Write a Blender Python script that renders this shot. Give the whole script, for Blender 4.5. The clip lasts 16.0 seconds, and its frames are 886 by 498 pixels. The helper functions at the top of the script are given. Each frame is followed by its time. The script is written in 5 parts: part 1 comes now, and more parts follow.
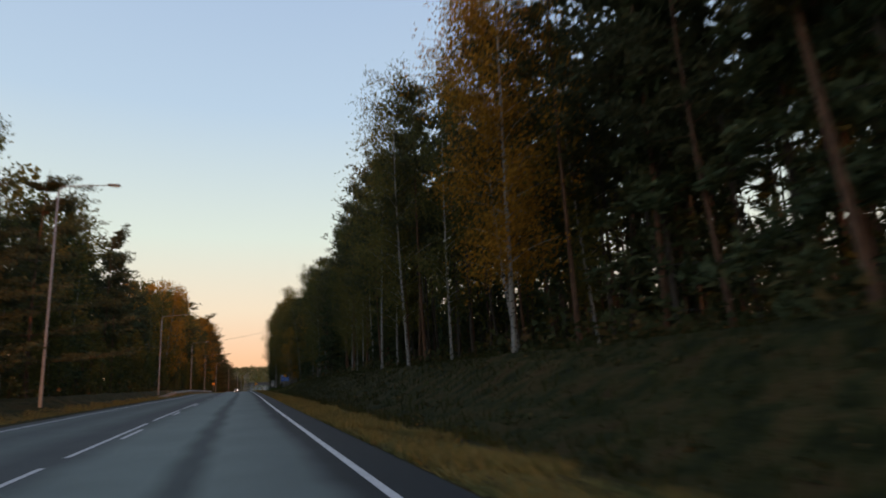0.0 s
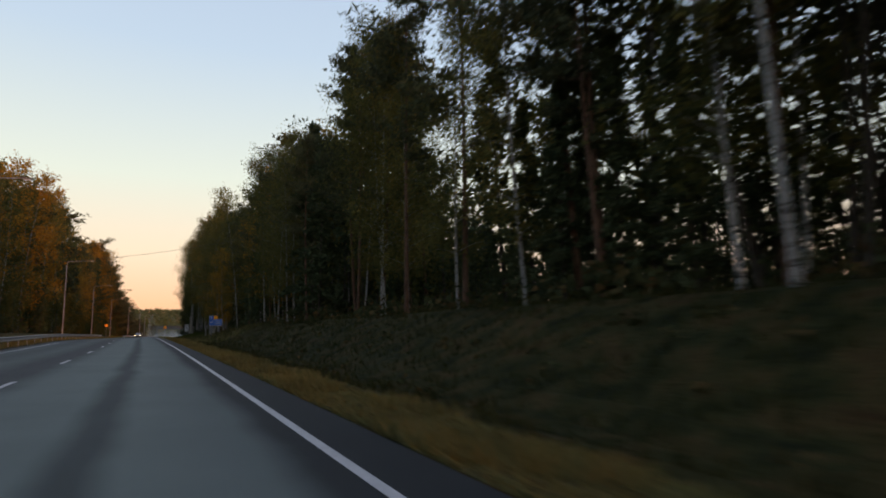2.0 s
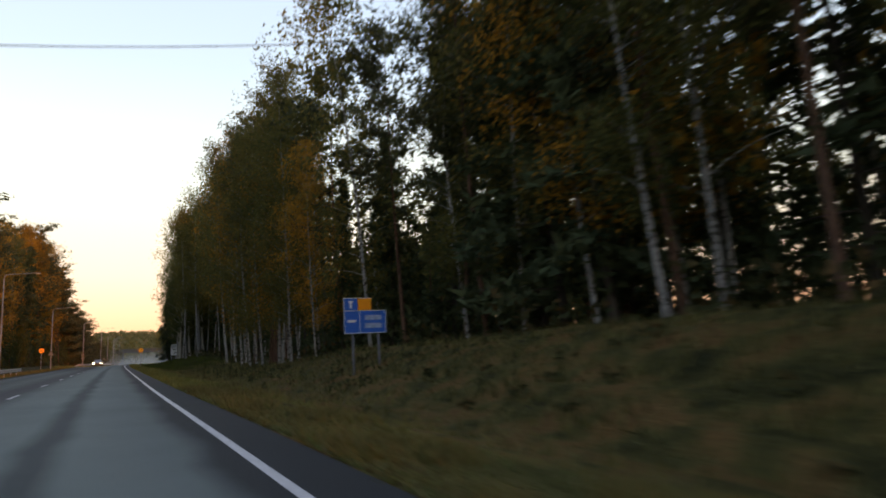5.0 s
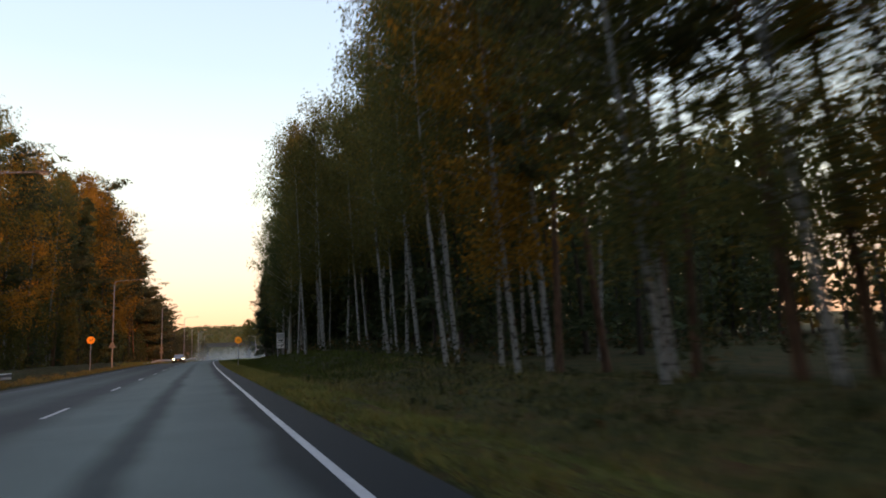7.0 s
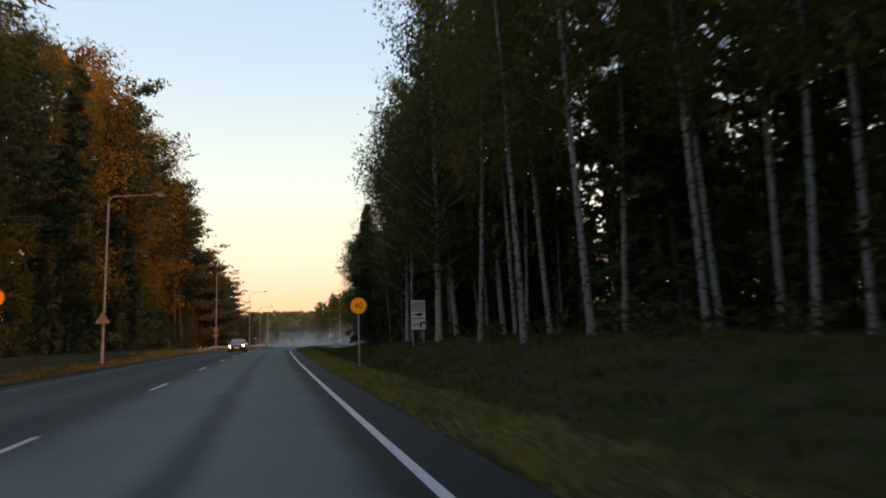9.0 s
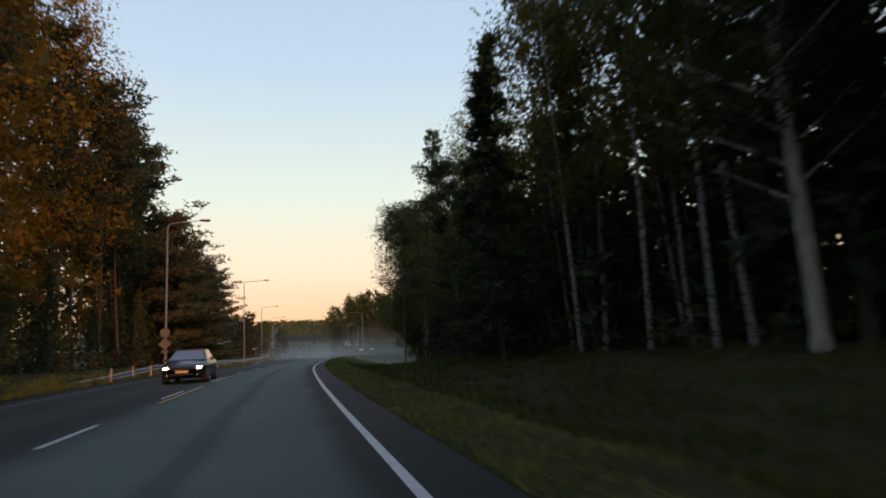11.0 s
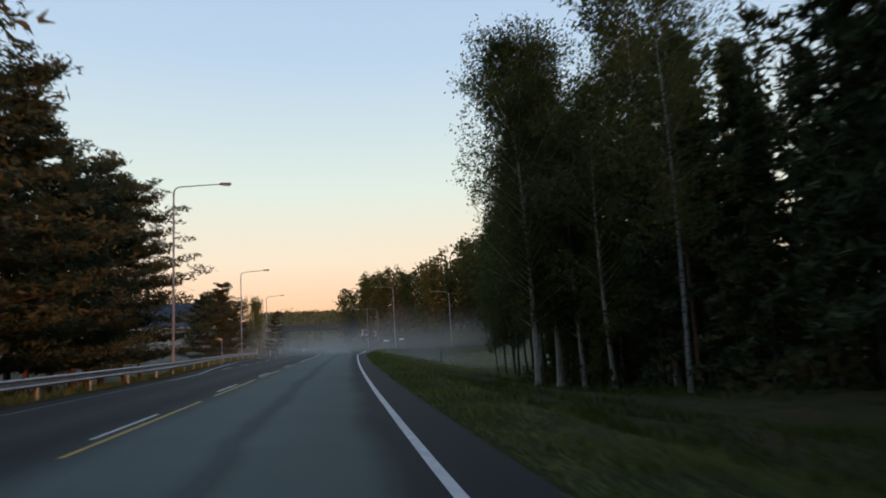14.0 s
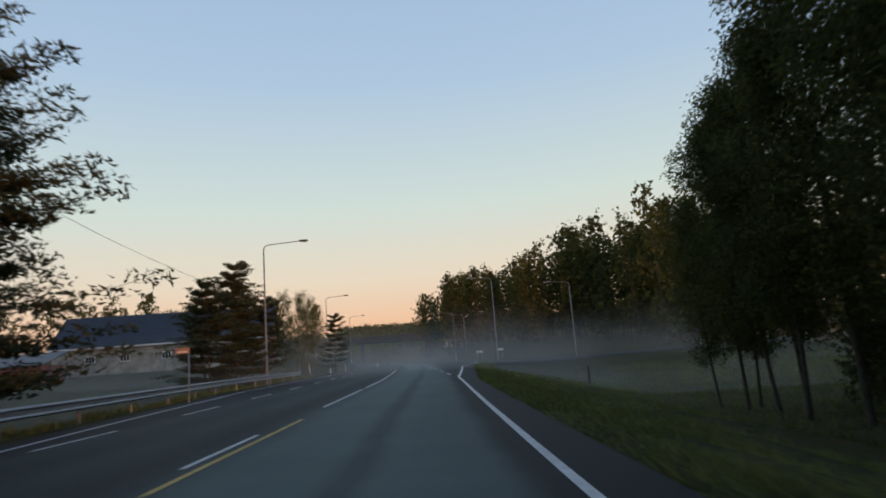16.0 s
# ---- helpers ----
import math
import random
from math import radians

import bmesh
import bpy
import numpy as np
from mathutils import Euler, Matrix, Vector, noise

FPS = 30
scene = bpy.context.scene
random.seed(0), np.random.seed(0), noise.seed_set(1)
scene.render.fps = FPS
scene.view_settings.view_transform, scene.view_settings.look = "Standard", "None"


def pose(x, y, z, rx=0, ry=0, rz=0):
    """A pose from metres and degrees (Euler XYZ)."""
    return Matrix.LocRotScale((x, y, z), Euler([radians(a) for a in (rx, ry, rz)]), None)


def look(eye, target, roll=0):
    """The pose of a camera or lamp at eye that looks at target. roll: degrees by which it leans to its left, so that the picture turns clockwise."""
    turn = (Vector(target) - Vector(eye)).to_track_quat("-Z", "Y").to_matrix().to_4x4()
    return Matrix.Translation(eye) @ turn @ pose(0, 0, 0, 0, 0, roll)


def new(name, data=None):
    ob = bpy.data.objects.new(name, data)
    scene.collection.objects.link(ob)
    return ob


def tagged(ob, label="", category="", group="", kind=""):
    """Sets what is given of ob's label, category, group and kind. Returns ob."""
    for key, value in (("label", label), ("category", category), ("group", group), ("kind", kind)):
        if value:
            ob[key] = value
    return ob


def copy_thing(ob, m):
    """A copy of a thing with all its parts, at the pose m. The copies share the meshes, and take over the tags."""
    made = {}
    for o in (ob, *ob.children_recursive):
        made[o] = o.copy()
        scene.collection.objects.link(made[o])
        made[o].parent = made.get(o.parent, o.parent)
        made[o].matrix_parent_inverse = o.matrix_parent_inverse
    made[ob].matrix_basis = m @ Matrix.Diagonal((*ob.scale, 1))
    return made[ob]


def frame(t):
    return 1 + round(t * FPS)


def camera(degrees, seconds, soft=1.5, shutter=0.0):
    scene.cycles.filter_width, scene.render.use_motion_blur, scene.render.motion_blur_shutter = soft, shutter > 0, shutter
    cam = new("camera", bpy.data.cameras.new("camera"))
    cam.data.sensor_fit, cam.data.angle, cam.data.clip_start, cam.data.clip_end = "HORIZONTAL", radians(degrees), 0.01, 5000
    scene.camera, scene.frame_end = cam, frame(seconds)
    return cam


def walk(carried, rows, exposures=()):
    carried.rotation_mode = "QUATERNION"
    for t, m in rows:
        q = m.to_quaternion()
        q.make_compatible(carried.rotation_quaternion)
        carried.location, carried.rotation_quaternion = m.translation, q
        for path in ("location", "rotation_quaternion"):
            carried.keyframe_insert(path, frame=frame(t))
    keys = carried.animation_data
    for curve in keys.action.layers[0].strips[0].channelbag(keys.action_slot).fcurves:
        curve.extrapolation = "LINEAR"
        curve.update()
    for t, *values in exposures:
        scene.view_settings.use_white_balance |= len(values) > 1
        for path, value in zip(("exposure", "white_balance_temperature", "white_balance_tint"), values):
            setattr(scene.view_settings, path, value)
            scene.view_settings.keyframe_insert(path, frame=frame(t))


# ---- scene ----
cam = camera(70.1, 16.0, soft=1.8, shutter=0.35)
PATH = [
    (0.0, pose(0.311, -0.042, 1.189, 102.65, 2.88, -17.09)),
    (0.5, pose(0.210, 10.977, 1.470, 101.30, 2.69, -19.86)),
    (1.0, pose(0.108, 22.027, 1.757, 100.19, 0.98, -22.05)),
    (1.5, pose(0.047, 33.181, 2.037, 101.23, 1.15, -23.09)),
    (2.0, pose(0.045, 44.450, 2.316, 98.17, 0.91, -24.92)),
    (2.5, pose(0.076, 55.903, 2.577, 100.41, 2.96, -24.75)),
    (3.0, pose(0.097, 67.430, 2.834, 100.17, 3.17, -24.63)),
    (5.5, pose(0.004, 121.098, 4.011, 99.13, 3.06, -27.70)),
    (6.0, pose(0.096, 131.812, 4.164, 99.94, 3.63, -25.90)),
    (6.5, pose(0.141, 142.539, 4.298, 99.91, 2.71, -23.74)),
    (7.0, pose(0.201, 153.206, 4.416, 99.14, 2.89, -21.07)),
    (7.5, pose(0.226, 163.762, 4.532, 98.19, 1.97, -21.97)),
    (8.0, pose(0.298, 174.171, 4.662, 99.12, 2.42, -22.94)),
    (8.5, pose(0.373, 184.496, 4.792, 98.19, 3.01, -17.52)),
    (9.0, pose(0.461, 194.714, 4.898, 98.34, 2.09, -15.48)),
    (11.5, pose(1.430, 245.021, 5.500, 99.32, 3.59, -14.04)),
    (12.0, pose(1.697, 253.359, 5.584, 99.50, 4.41, -12.59)),
    (12.5, pose(2.046, 261.557, 5.653, 98.40, 4.21, -12.05)),
    (13.0, pose(2.383, 269.535, 5.713, 98.78, 4.07, -14.03)),
    (13.5, pose(2.764, 277.411, 5.767, 97.84, 3.75, -14.09)),
    (14.0, pose(3.241, 285.189, 5.815, 98.30, 3.41, -14.30)),
    (14.5, pose(3.759, 292.977, 5.849, 98.50, 4.88, -14.23)),
    (15.0, pose(4.325, 300.539, 5.878, 100.18, 5.50, -10.66)),
    (15.5, pose(5.014, 307.990, 5.918, 99.10, 3.21, -7.40)),
    (16.0, pose(5.694, 315.407, 5.944, 99.87, 4.42, -7.17)),
]
EXPOSURE = [(0.0, 0.35, 7250, 11), (3.0, 0.65, 7800, 15), (5.5, 1.0, 7900, 15), (7.5, 0.9, 7600, 13), (9.0, 0.7, 7700, 13), (11.5, 0.50, 7300, 11), (14.0, 0.42, 7100, 11), (16.0, 0.17, 6850, 10)]
walk(cam, PATH, EXPOSURE)

# ---- world and sun: clear dawn sky; added sun, very low behind the camera, for headlights ----
SUN_FROM = Vector((0.03, -0.99, 0.058)).normalized()
world = bpy.data.worlds.new("dawn_sky")
scene.world = world
world.use_nodes = True
wn, wl = world.node_tree.nodes, world.node_tree.links
wn.clear()
w_out, w_bg = wn.new("ShaderNodeOutputWorld"), wn.new("ShaderNodeBackground")
w_sky = wn.new("ShaderNodeTexSky")
w_sky.sky_type, w_sky.sun_disc = "NISHITA", False
w_sky.sun_elevation = math.asin(SUN_FROM.z)
w_sky.sun_rotation = math.atan2(SUN_FROM.x, SUN_FROM.y)
w_sky.air_density, w_sky.dust_density, w_sky.ozone_density = 1.0, 1.0, 1.5
w_geo, w_sep, w_ramp = wn.new("ShaderNodeTexCoord"), wn.new("ShaderNodeSeparateXYZ"), wn.new("ShaderNodeValToRGB")
wl.new(w_geo.outputs["Generated"], w_sep.inputs[0])
wl.new(w_sep.outputs["Z"], w_ramp.inputs[0])
for i, (at, col) in enumerate([(0.0, (0.62, 0.36, 0.25)), (0.055, (0.87, 0.525, 0.35)), (0.13, (0.79, 0.68, 0.555)),
                               (0.24, (0.62, 0.73, 0.71)), (0.42, (0.42, 0.58, 0.78)), (0.75, (0.27, 0.40, 0.68))]):
    e = w_ramp.color_ramp.elements[i] if i < 2 else w_ramp.color_ramp.elements.new(at)
    e.position, e.color = at, (*col, 1)
w_str, w_mix = wn.new("ShaderNodeVectorMath"), wn.new("ShaderNodeMixRGB")
w_str.operation = "SCALE"
w_str.inputs["Scale"].default_value = 0.10
wl.new(w_sky.outputs[0], w_str.inputs[0])
w_mix.inputs[0].default_value = 0.85
wl.new(w_str.outputs[0], w_mix.inputs[1])
wl.new(w_ramp.outputs[0], w_mix.inputs[2])
wl.new(w_mix.outputs[0], w_bg.inputs[0])
w_bg.inputs[1].default_value = 1.0
wl.new(w_bg.outputs[0], w_out.inputs[0])
# no direct sun: this warm one stands in for the camera car's headlights
headlight_sun = new("headlight_sun", bpy.data.lights.new("headlight_sun", "SUN"))
headlight_sun.data.energy, headlight_sun.data.angle, headlight_sun.data.color = 1.25, radians(2.0), (1.0, 0.40, 0.14)
headlight_sun.matrix_world = look(SUN_FROM * 100, (0, 0, 0))


# ---- materials ----
def material(name, rough=0.8, metal=0.0, spec=0.3):
    m = bpy.data.materials.new(name)
    m.use_nodes = True
    n, l = m.node_tree.nodes, m.node_tree.links
    b = n["Principled BSDF"]
    b.inputs["Roughness"].default_value, b.inputs["Metallic"].default_value = rough, metal
    b.inputs["Specular IOR Level"].default_value = spec
    return m, n, l, b


def ramp(n, l, source, stops):
    r = n.new("ShaderNodeValToRGB")
    for i, (at, col) in enumerate(stops):
        e = r.color_ramp.elements[i] if i < 2 else r.color_ramp.elements.new(at)
        e.position, e.color = at, (*col, 1)
    l.new(source, r.inputs[0])
    return r.outputs[0]


def noise_tex(n, l, scale, detail=6, vector=None, kind="Object"):
    t = n.new("ShaderNodeTexNoise")
    t.inputs["Scale"].default_value, t.inputs["Detail"].default_value = scale, detail
    if vector is None:
        vector = n.new("ShaderNodeTexCoord").outputs[kind]
    l.new(vector, t.inputs["Vector"])
    return t.outputs["Fac"]


def mixed(n, l, fac, a, b, mode="MIX"):
    m = n.new("ShaderNodeMixRGB")
    m.blend_type = mode
    for i, v in enumerate((fac, a, b)):
        if hasattr(v, "is_linked"):
            l.new(v, m.inputs[i])
        else:
            m.inputs[i].default_value = v if i == 0 else (*v, 1)
    return m.outputs[0]


def bump(n, l, b, height, strength, distance):
    p = n.new("ShaderNodeBump")
    p.inputs["Strength"].default_value, p.inputs["Distance"].default_value = strength, distance
    l.new(height, p.inputs["Height"])
    l.new(p.outputs[0], b.inputs["Normal"])


def plain(name, col, rough=0.7, metal=0.0, wear=0.25, scale=6.0, spec=0.3):
    m, n, l, b = material(name, rough, metal, spec)
    dark = tuple(c * (1 - wear) for c in col)
    f = noise_tex(n, l, scale, 8)
    l.new(ramp(n, l, f, [(0.3, dark), (0.7, col)]), b.inputs["Base Color"])
    bump(n, l, b, noise_tex(n, l, scale * 8, 4), 0.15, 0.004)
    return m


def asphalt_material():
    m, n, l, b = material("asphalt", 0.8, 0, 0.2)
    uv = n.new("ShaderNodeUVMap")
    sep = n.new("ShaderNodeSeparateXYZ")
    l.new(uv.outputs[0], sep.inputs[0])
    wob = noise_tex(n, l, 0.35, 3)
    add = n.new("ShaderNodeMath")
    add.operation = "MULTIPLY_ADD"
    add.inputs[1].default_value = 0.03
    l.new(wob, add.inputs[0])
    l.new(sep.outputs["X"], add.inputs[2])
    # u runs over the road's width, 16 m to the unit: polished wheel tracks are paler, shoulders darker
    c = ramp(n, l, add.outputs[0], [
        (0.06, (0.034, 0.039, 0.037)), (0.20, (0.050, 0.058, 0.055)), (0.25, (0.096, 0.116, 0.104)), (0.31, (0.068, 0.082, 0.075)),
        (0.385, (0.096, 0.116, 0.104)), (0.45, (0.050, 0.059, 0.056)), (0.49, (0.055, 0.064, 0.060)), (0.535, (0.125, 0.155, 0.137)),
        (0.606, (0.131, 0.165, 0.146)), (0.626, (0.052, 0.066, 0.062)), (0.637, (0.052, 0.066, 0.062)), (0.655, (0.128, 0.160, 0.142)),
        (0.725, (0.100, 0.124, 0.112)), (0.748, (0.020, 0.024, 0.024)), (0.90, (0.020, 0.021, 0.021))])
    # past the speed signs the oncoming lane is darker, before them the whole road is paler
    late = ramp(n, l, add.outputs[0], [(0.06, (0.42, 0.45, 0.45)), (0.46, (0.50, 0.54, 0.54)), (0.50, (0.90, 0.95, 0.95)), (0.606, (0.86, 0.92, 0.92)), (0.63, (1.35, 1.42, 1.42)), (0.656, (0.86, 0.92, 0.92)), (0.9, (0.95, 0.98, 0.98))])
    where = n.new("ShaderNodeSeparateXYZ")
    l.new(n.new("ShaderNodeTexCoord").outputs["Object"], where.inputs[0])
    past_signs = n.new("ShaderNodeMapRange")
    past_signs.inputs["From Min"].default_value, past_signs.inputs["From Max"].default_value = 190, 232
    l.new(where.outputs["Y"], past_signs.inputs["Value"])
    c = mixed(n, l, 1.0, c, mixed(n, l, past_signs.outputs[0], (1.28, 1.28, 1.28), late), "MULTIPLY")
    patch = noise_tex(n, l, 0.5, 8)
    c = mixed(n, l, 0.45, c, ramp(n, l, patch, [(0.3, (0.62, 0.62, 0.62)), (0.7, (1.0, 1.0, 1.0))]), "MULTIPLY")
    fine = noise_tex(n, l, 90, 3)
    c = mixed(n, l, 0.6, c, ramp(n, l, fine, [(0.3, (0.55, 0.55, 0.55)), (0.75, (1.25, 1.25, 1.25))]), "MULTIPLY")
    l.new(c, b.inputs["Base Color"])
    bump(n, l, b, fine, 0.5, 0.006)
    return m


def ground_material():
    m, n, l, b = material("grassy_earth", 0.95, 0, 0.1)
    big, mid, fine = noise_tex(n, l, 0.12, 6), noise_tex(n, l, 1.1, 8), noise_tex(n, l, 14, 6)
    c = ramp(n, l, mid, [(0.3, (0.013, 0.016, 0.006)), (0.46, (0.034, 0.036, 0.012)), (0.60, (0.066, 0.047, 0.018)), (0.8, (0.058, 0.029, 0.013))])
    c = mixed(n, l, 0.5, c, ramp(n, l, big, [(0.35, (0.45, 0.55, 0.4)), (0.65, (1.2, 1.05, 0.9))]), "MULTIPLY")
    c = mixed(n, l, 0.7, c, ramp(n, l, fine, [(0.3, (0.45, 0.45, 0.45)), (0.7, (1.3, 1.3, 1.3))]), "MULTIPLY")
    # brown bank lightened here: paler heather, with windscreen glare put into its colour
    heath_glare = n.new("ShaderNodeMapRange")
    heath_glare.inputs["From Min"].default_value, heath_glare.inputs["From Max"].default_value = 98, 122
    # past the clearing the verges and the field are grass, before it a brown bank
    sep = n.new("ShaderNodeSeparateXYZ")
    l.new(n.new("ShaderNodeTexCoord").outputs["Object"], sep.inputs[0])
    l.new(sep.outputs["Y"], heath_glare.inputs["Value"])
    c = mixed(n, l, 1.0, c, mixed(n, l, heath_glare.outputs[0], (1.0, 1.0, 1.0), (2.0, 1.7, 1.6)), "MULTIPLY")
    far = n.new("ShaderNodeMapRange")
    far.inputs["From Min"].default_value, far.inputs["From Max"].default_value = 130, 200
    l.new(sep.outputs["Y"], far.inputs["Value"])
    turf = ramp(n, l, mid, [(0.3, (0.024, 0.028, 0.010)), (0.5, (0.044, 0.046, 0.016)), (0.62, (0.060, 0.044, 0.020)), (0.78, (0.085, 0.058, 0.027))])
    turf = mixed(n, l, 0.6, turf, ramp(n, l, fine, [(0.3, (0.5, 0.5, 0.5)), (0.7, (1.2, 1.2, 1.2))]), "MULTIPLY")
    beyond = n.new("ShaderNodeMapRange")
    beyond.inputs["From Min"].default_value, beyond.inputs["From Max"].default_value = 520, 460
    l.new(sep.outputs["Y"], beyond.inputs["Value"])
    both = n.new("ShaderNodeMath")
    both.operation = "MULTIPLY"
    l.new(far.outputs[0], both.inputs[0])
    l.new(beyond.outputs[0], both.inputs[1])
    c = mixed(n, l, both.outputs[0], c, turf)
    l.new(c, b.inputs["Base Color"])
    bump(n, l, b, fine, 0.8, 0.08)
    return m


def leaf_material(name, stops, back=0.35):
    m = bpy.data.materials.new(name)
    m.use_nodes = True
    n, l = m.node_tree.nodes, m.node_tree.links
    n.clear()
    out, mix = n.new("ShaderNodeOutputMaterial"), n.new("ShaderNodeMixShader")
    d, t = n.new("ShaderNodeBsdfDiffuse"), n.new("ShaderNodeBsdfTranslucent")
    geo, info = n.new("ShaderNodeNewGeometry"), n.new("ShaderNodeObjectInfo")
    f = n.new("ShaderNodeMath")
    f.operation = "MULTIPLY_ADD"
    f.inputs[1].default_value = 0.55
    l.new(geo.outputs["Random Per Island"], f.inputs[0])
    g = n.new("ShaderNodeMath")
    g.operation = "MULTIPLY"
    g.inputs[1].default_value = 0.45
    l.new(info.outputs["Random"], g.inputs[0])
    l.new(g.outputs[0], f.inputs[2])
    c = ramp(n, l, f.outputs[0], stops)
    patch = noise_tex(n, l, 0.45, 3)
    c = mixed(n, l, 0.6, c, ramp(n, l, patch, [(0.35, (0.6, 0.65, 0.6)), (0.65, (1.3, 1.2, 1.0))]), "MULTIPLY")
    for s in (d, t):
        l.new(c, s.inputs["Color"])
    mix.inputs[0].default_value = back
    l.new(d.outputs[0], mix.inputs[1])
    l.new(t.outputs[0], mix.inputs[2])
    l.new(mix.outputs[0], out.inputs[0])
    return m


def bark_material(name, lo, hi, birch=False):
    m, n, l, b = material(name, 0.85, 0, 0.15)
    tc = n.new("ShaderNodeTexCoord")
    mp = n.new("ShaderNodeMapping")
    mp.inputs["Scale"].default_value = (2.6, 2.6, 3.0) if birch else (7, 7, 1.2)
    l.new(tc.outputs["Object"], mp.inputs[0])
    f = noise_tex(n, l, 2.4 if birch else 2.0, 6, mp.outputs[0])
    l.new(ramp(n, l, f, [(0.41 if birch else 0.3, lo), (0.46 if birch else 0.7, hi)]), b.inputs["Base Color"])
    bump(n, l, b, f, 0.5, 0.02)
    return m


ASPHALT, GROUND = asphalt_material(), ground_material()
PAINT = plain("white_road_paint", (0.62, 0.62, 0.60), 0.6, wear=0.35, scale=9)
YELLOW = plain("yellow_road_paint", (0.55, 0.36, 0.07), 0.6, wear=0.35, scale=9)
ZINC = plain("galvanised_steel", (0.32, 0.33, 0.34), 0.5, 0.6, 0.3)
POLE = plain("weathered_pole_steel", (0.28, 0.27, 0.26), 0.6, 0.2, 0.3)
GREY = plain("grey_plate", (0.13, 0.13, 0.135), 0.6, 0.3, 0.2)
DARK = plain("dark_plastic", (0.03, 0.03, 0.03), 0.5)
GLASS = plain("lamp_glass", (0.55, 0.55, 0.52), 0.2)
BLUE = plain("blue_sign_face", (0.01, 0.12, 0.50), 0.45, wear=0.1)
WHITE = plain("white_sign_face", (0.75, 0.76, 0.74), 0.5, wear=0.1)
# sign colours brightened: headlight retroreflection is put into the face colour
ORANGE = plain("brightened_orange_face", (0.95, 0.33, 0.01), 0.45, wear=0.08)
AMBER = plain("brightened_amber_face", (0.95, 0.48, 0.02), 0.45, wear=0.08)
RED = plain("red_paint", (0.5, 0.04, 0.03), 0.5, wear=0.1)
BLACK = plain("black_print", (0.015, 0.015, 0.015), 0.6, wear=0.1)
# bridge concrete darkened and blued: shade and mist are put into its colour
SHADED_CONCRETE = plain("concrete", (0.058, 0.070, 0.075), 0.85, wear=0.3, scale=2)
LEAF_GREEN = leaf_material("birch_leaves_green", [(0.1, (0.068, 0.080, 0.031)), (0.5, (0.128, 0.126, 0.044)), (0.75, (0.178, 0.146, 0.047)), (0.95, (0.290, 0.178, 0.048))], 0.45)
# gold raised past plain autumn colour: warm light on the trees is put in
LEAF_GOLD_LIT = leaf_material("birch_leaves_gold_lit", [(0.1, (0.15, 0.095, 0.022)), (0.5, (0.36, 0.185, 0.032)), (0.9, (0.52, 0.27, 0.048))], 0.45)
LEAF_ASPEN = leaf_material("aspen_leaves", [(0.1, (0.052, 0.068, 0.029)), (0.6, (0.092, 0.108, 0.042)), (0.95, (0.140, 0.138, 0.052))], 0.45)
NEEDLE_PINE = leaf_material("pine_needles", [(0.1, (0.050, 0.062, 0.040)), (0.6, (0.092, 0.100, 0.056)), (0.95, (0.130, 0.118, 0.064))], 0.25)
NEEDLE_SPRUCE = leaf_material("spruce_needles", [(0.1, (0.046, 0.064, 0.038)), (0.7, (0.082, 0.106, 0.058)), (0.95, (0.122, 0.126, 0.068))], 0.2)
GRASS = leaf_material("dry_grass", [(0.1, (0.105, 0.138, 0.046)), (0.5, (0.150, 0.172, 0.060)), (0.9, (0.215, 0.198, 0.082))], 0.3)
DRY_GRASS = leaf_material("withered_verge_grass", [(0.1, (0.074, 0.086, 0.032)), (0.5, (0.136, 0.134, 0.054)), (0.9, (0.200, 0.172, 0.082))], 0.3)
# a darker mix than the verge grass, for the bank behind it
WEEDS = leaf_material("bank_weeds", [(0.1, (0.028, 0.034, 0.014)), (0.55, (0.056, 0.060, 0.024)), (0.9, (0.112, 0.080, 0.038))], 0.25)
MEADOW = leaf_material("meadow_grass", [(0.1, (0.037, 0.054, 0.013)), (0.55, (0.066, 0.090, 0.022)), (0.9, (0.098, 0.100, 0.027))], 0.25)
BUSH = leaf_material("undergrowth", [(0.1, (0.027, 0.039, 0.021)), (0.6, (0.060, 0.069, 0.034)), (0.95, (0.165, 0.090, 0.042))], 0.25)
BARK_BIRCH = bark_material("birch_bark", (0.060, 0.056, 0.048), (0.25, 0.245, 0.225), True)
BARK_PINE = bark_material("pine_bark", (0.05, 0.03, 0.02), (0.17, 0.095, 0.06))
BARK_SPRUCE = bark_material("spruce_bark", (0.03, 0.026, 0.022), (0.09, 0.075, 0.06))
BARK_ASPEN = bark_material("aspen_bark", (0.17, 0.165, 0.14), (0.43, 0.40, 0.33))


# ---- plan: the road's right edge line, its height, the lie of the land ----
def smooth(y, ys, vs):
    """Values between knots, averaged over a stretch so that no kink shows."""
    y = np.asarray(y, float)
    return sum(np.interp(y + o, ys, vs) * w for o, w in ((-6, 1), (0, 2), (6, 1))) / 4


def edge_x(y):
    return smooth(y, [-80, -20, 0, 30, 75, 90, 120, 135, 165, 195, 225, 240, 255, 270, 285, 300, 315, 330, 345, 365, 400, 450, 520, 650, 900],
                  [1.9, 1.88, 1.77, 1.63, 1.72, 1.7, 1.38, 1.34, 1.5, 1.69, 2.01, 2.26, 2.59, 3.16, 4.06, 5.36, 6.83, 8.46, 10.21, 12.4, 15.6, 18.6, 17.5, 5, -40])


def road_z(y):
    return smooth(y, [-80, -20, 0, 30, 60, 90, 120, 150, 180, 210, 240, 270, 300, 330, 365, 400, 460, 900],
                  [-2.0, -0.48, 0.04, 0.8, 1.5, 2.12, 2.83, 3.21, 3.57, 3.88, 4.29, 4.63, 4.72, 4.87, 5.07, 5.2, 5.3, 8.0])


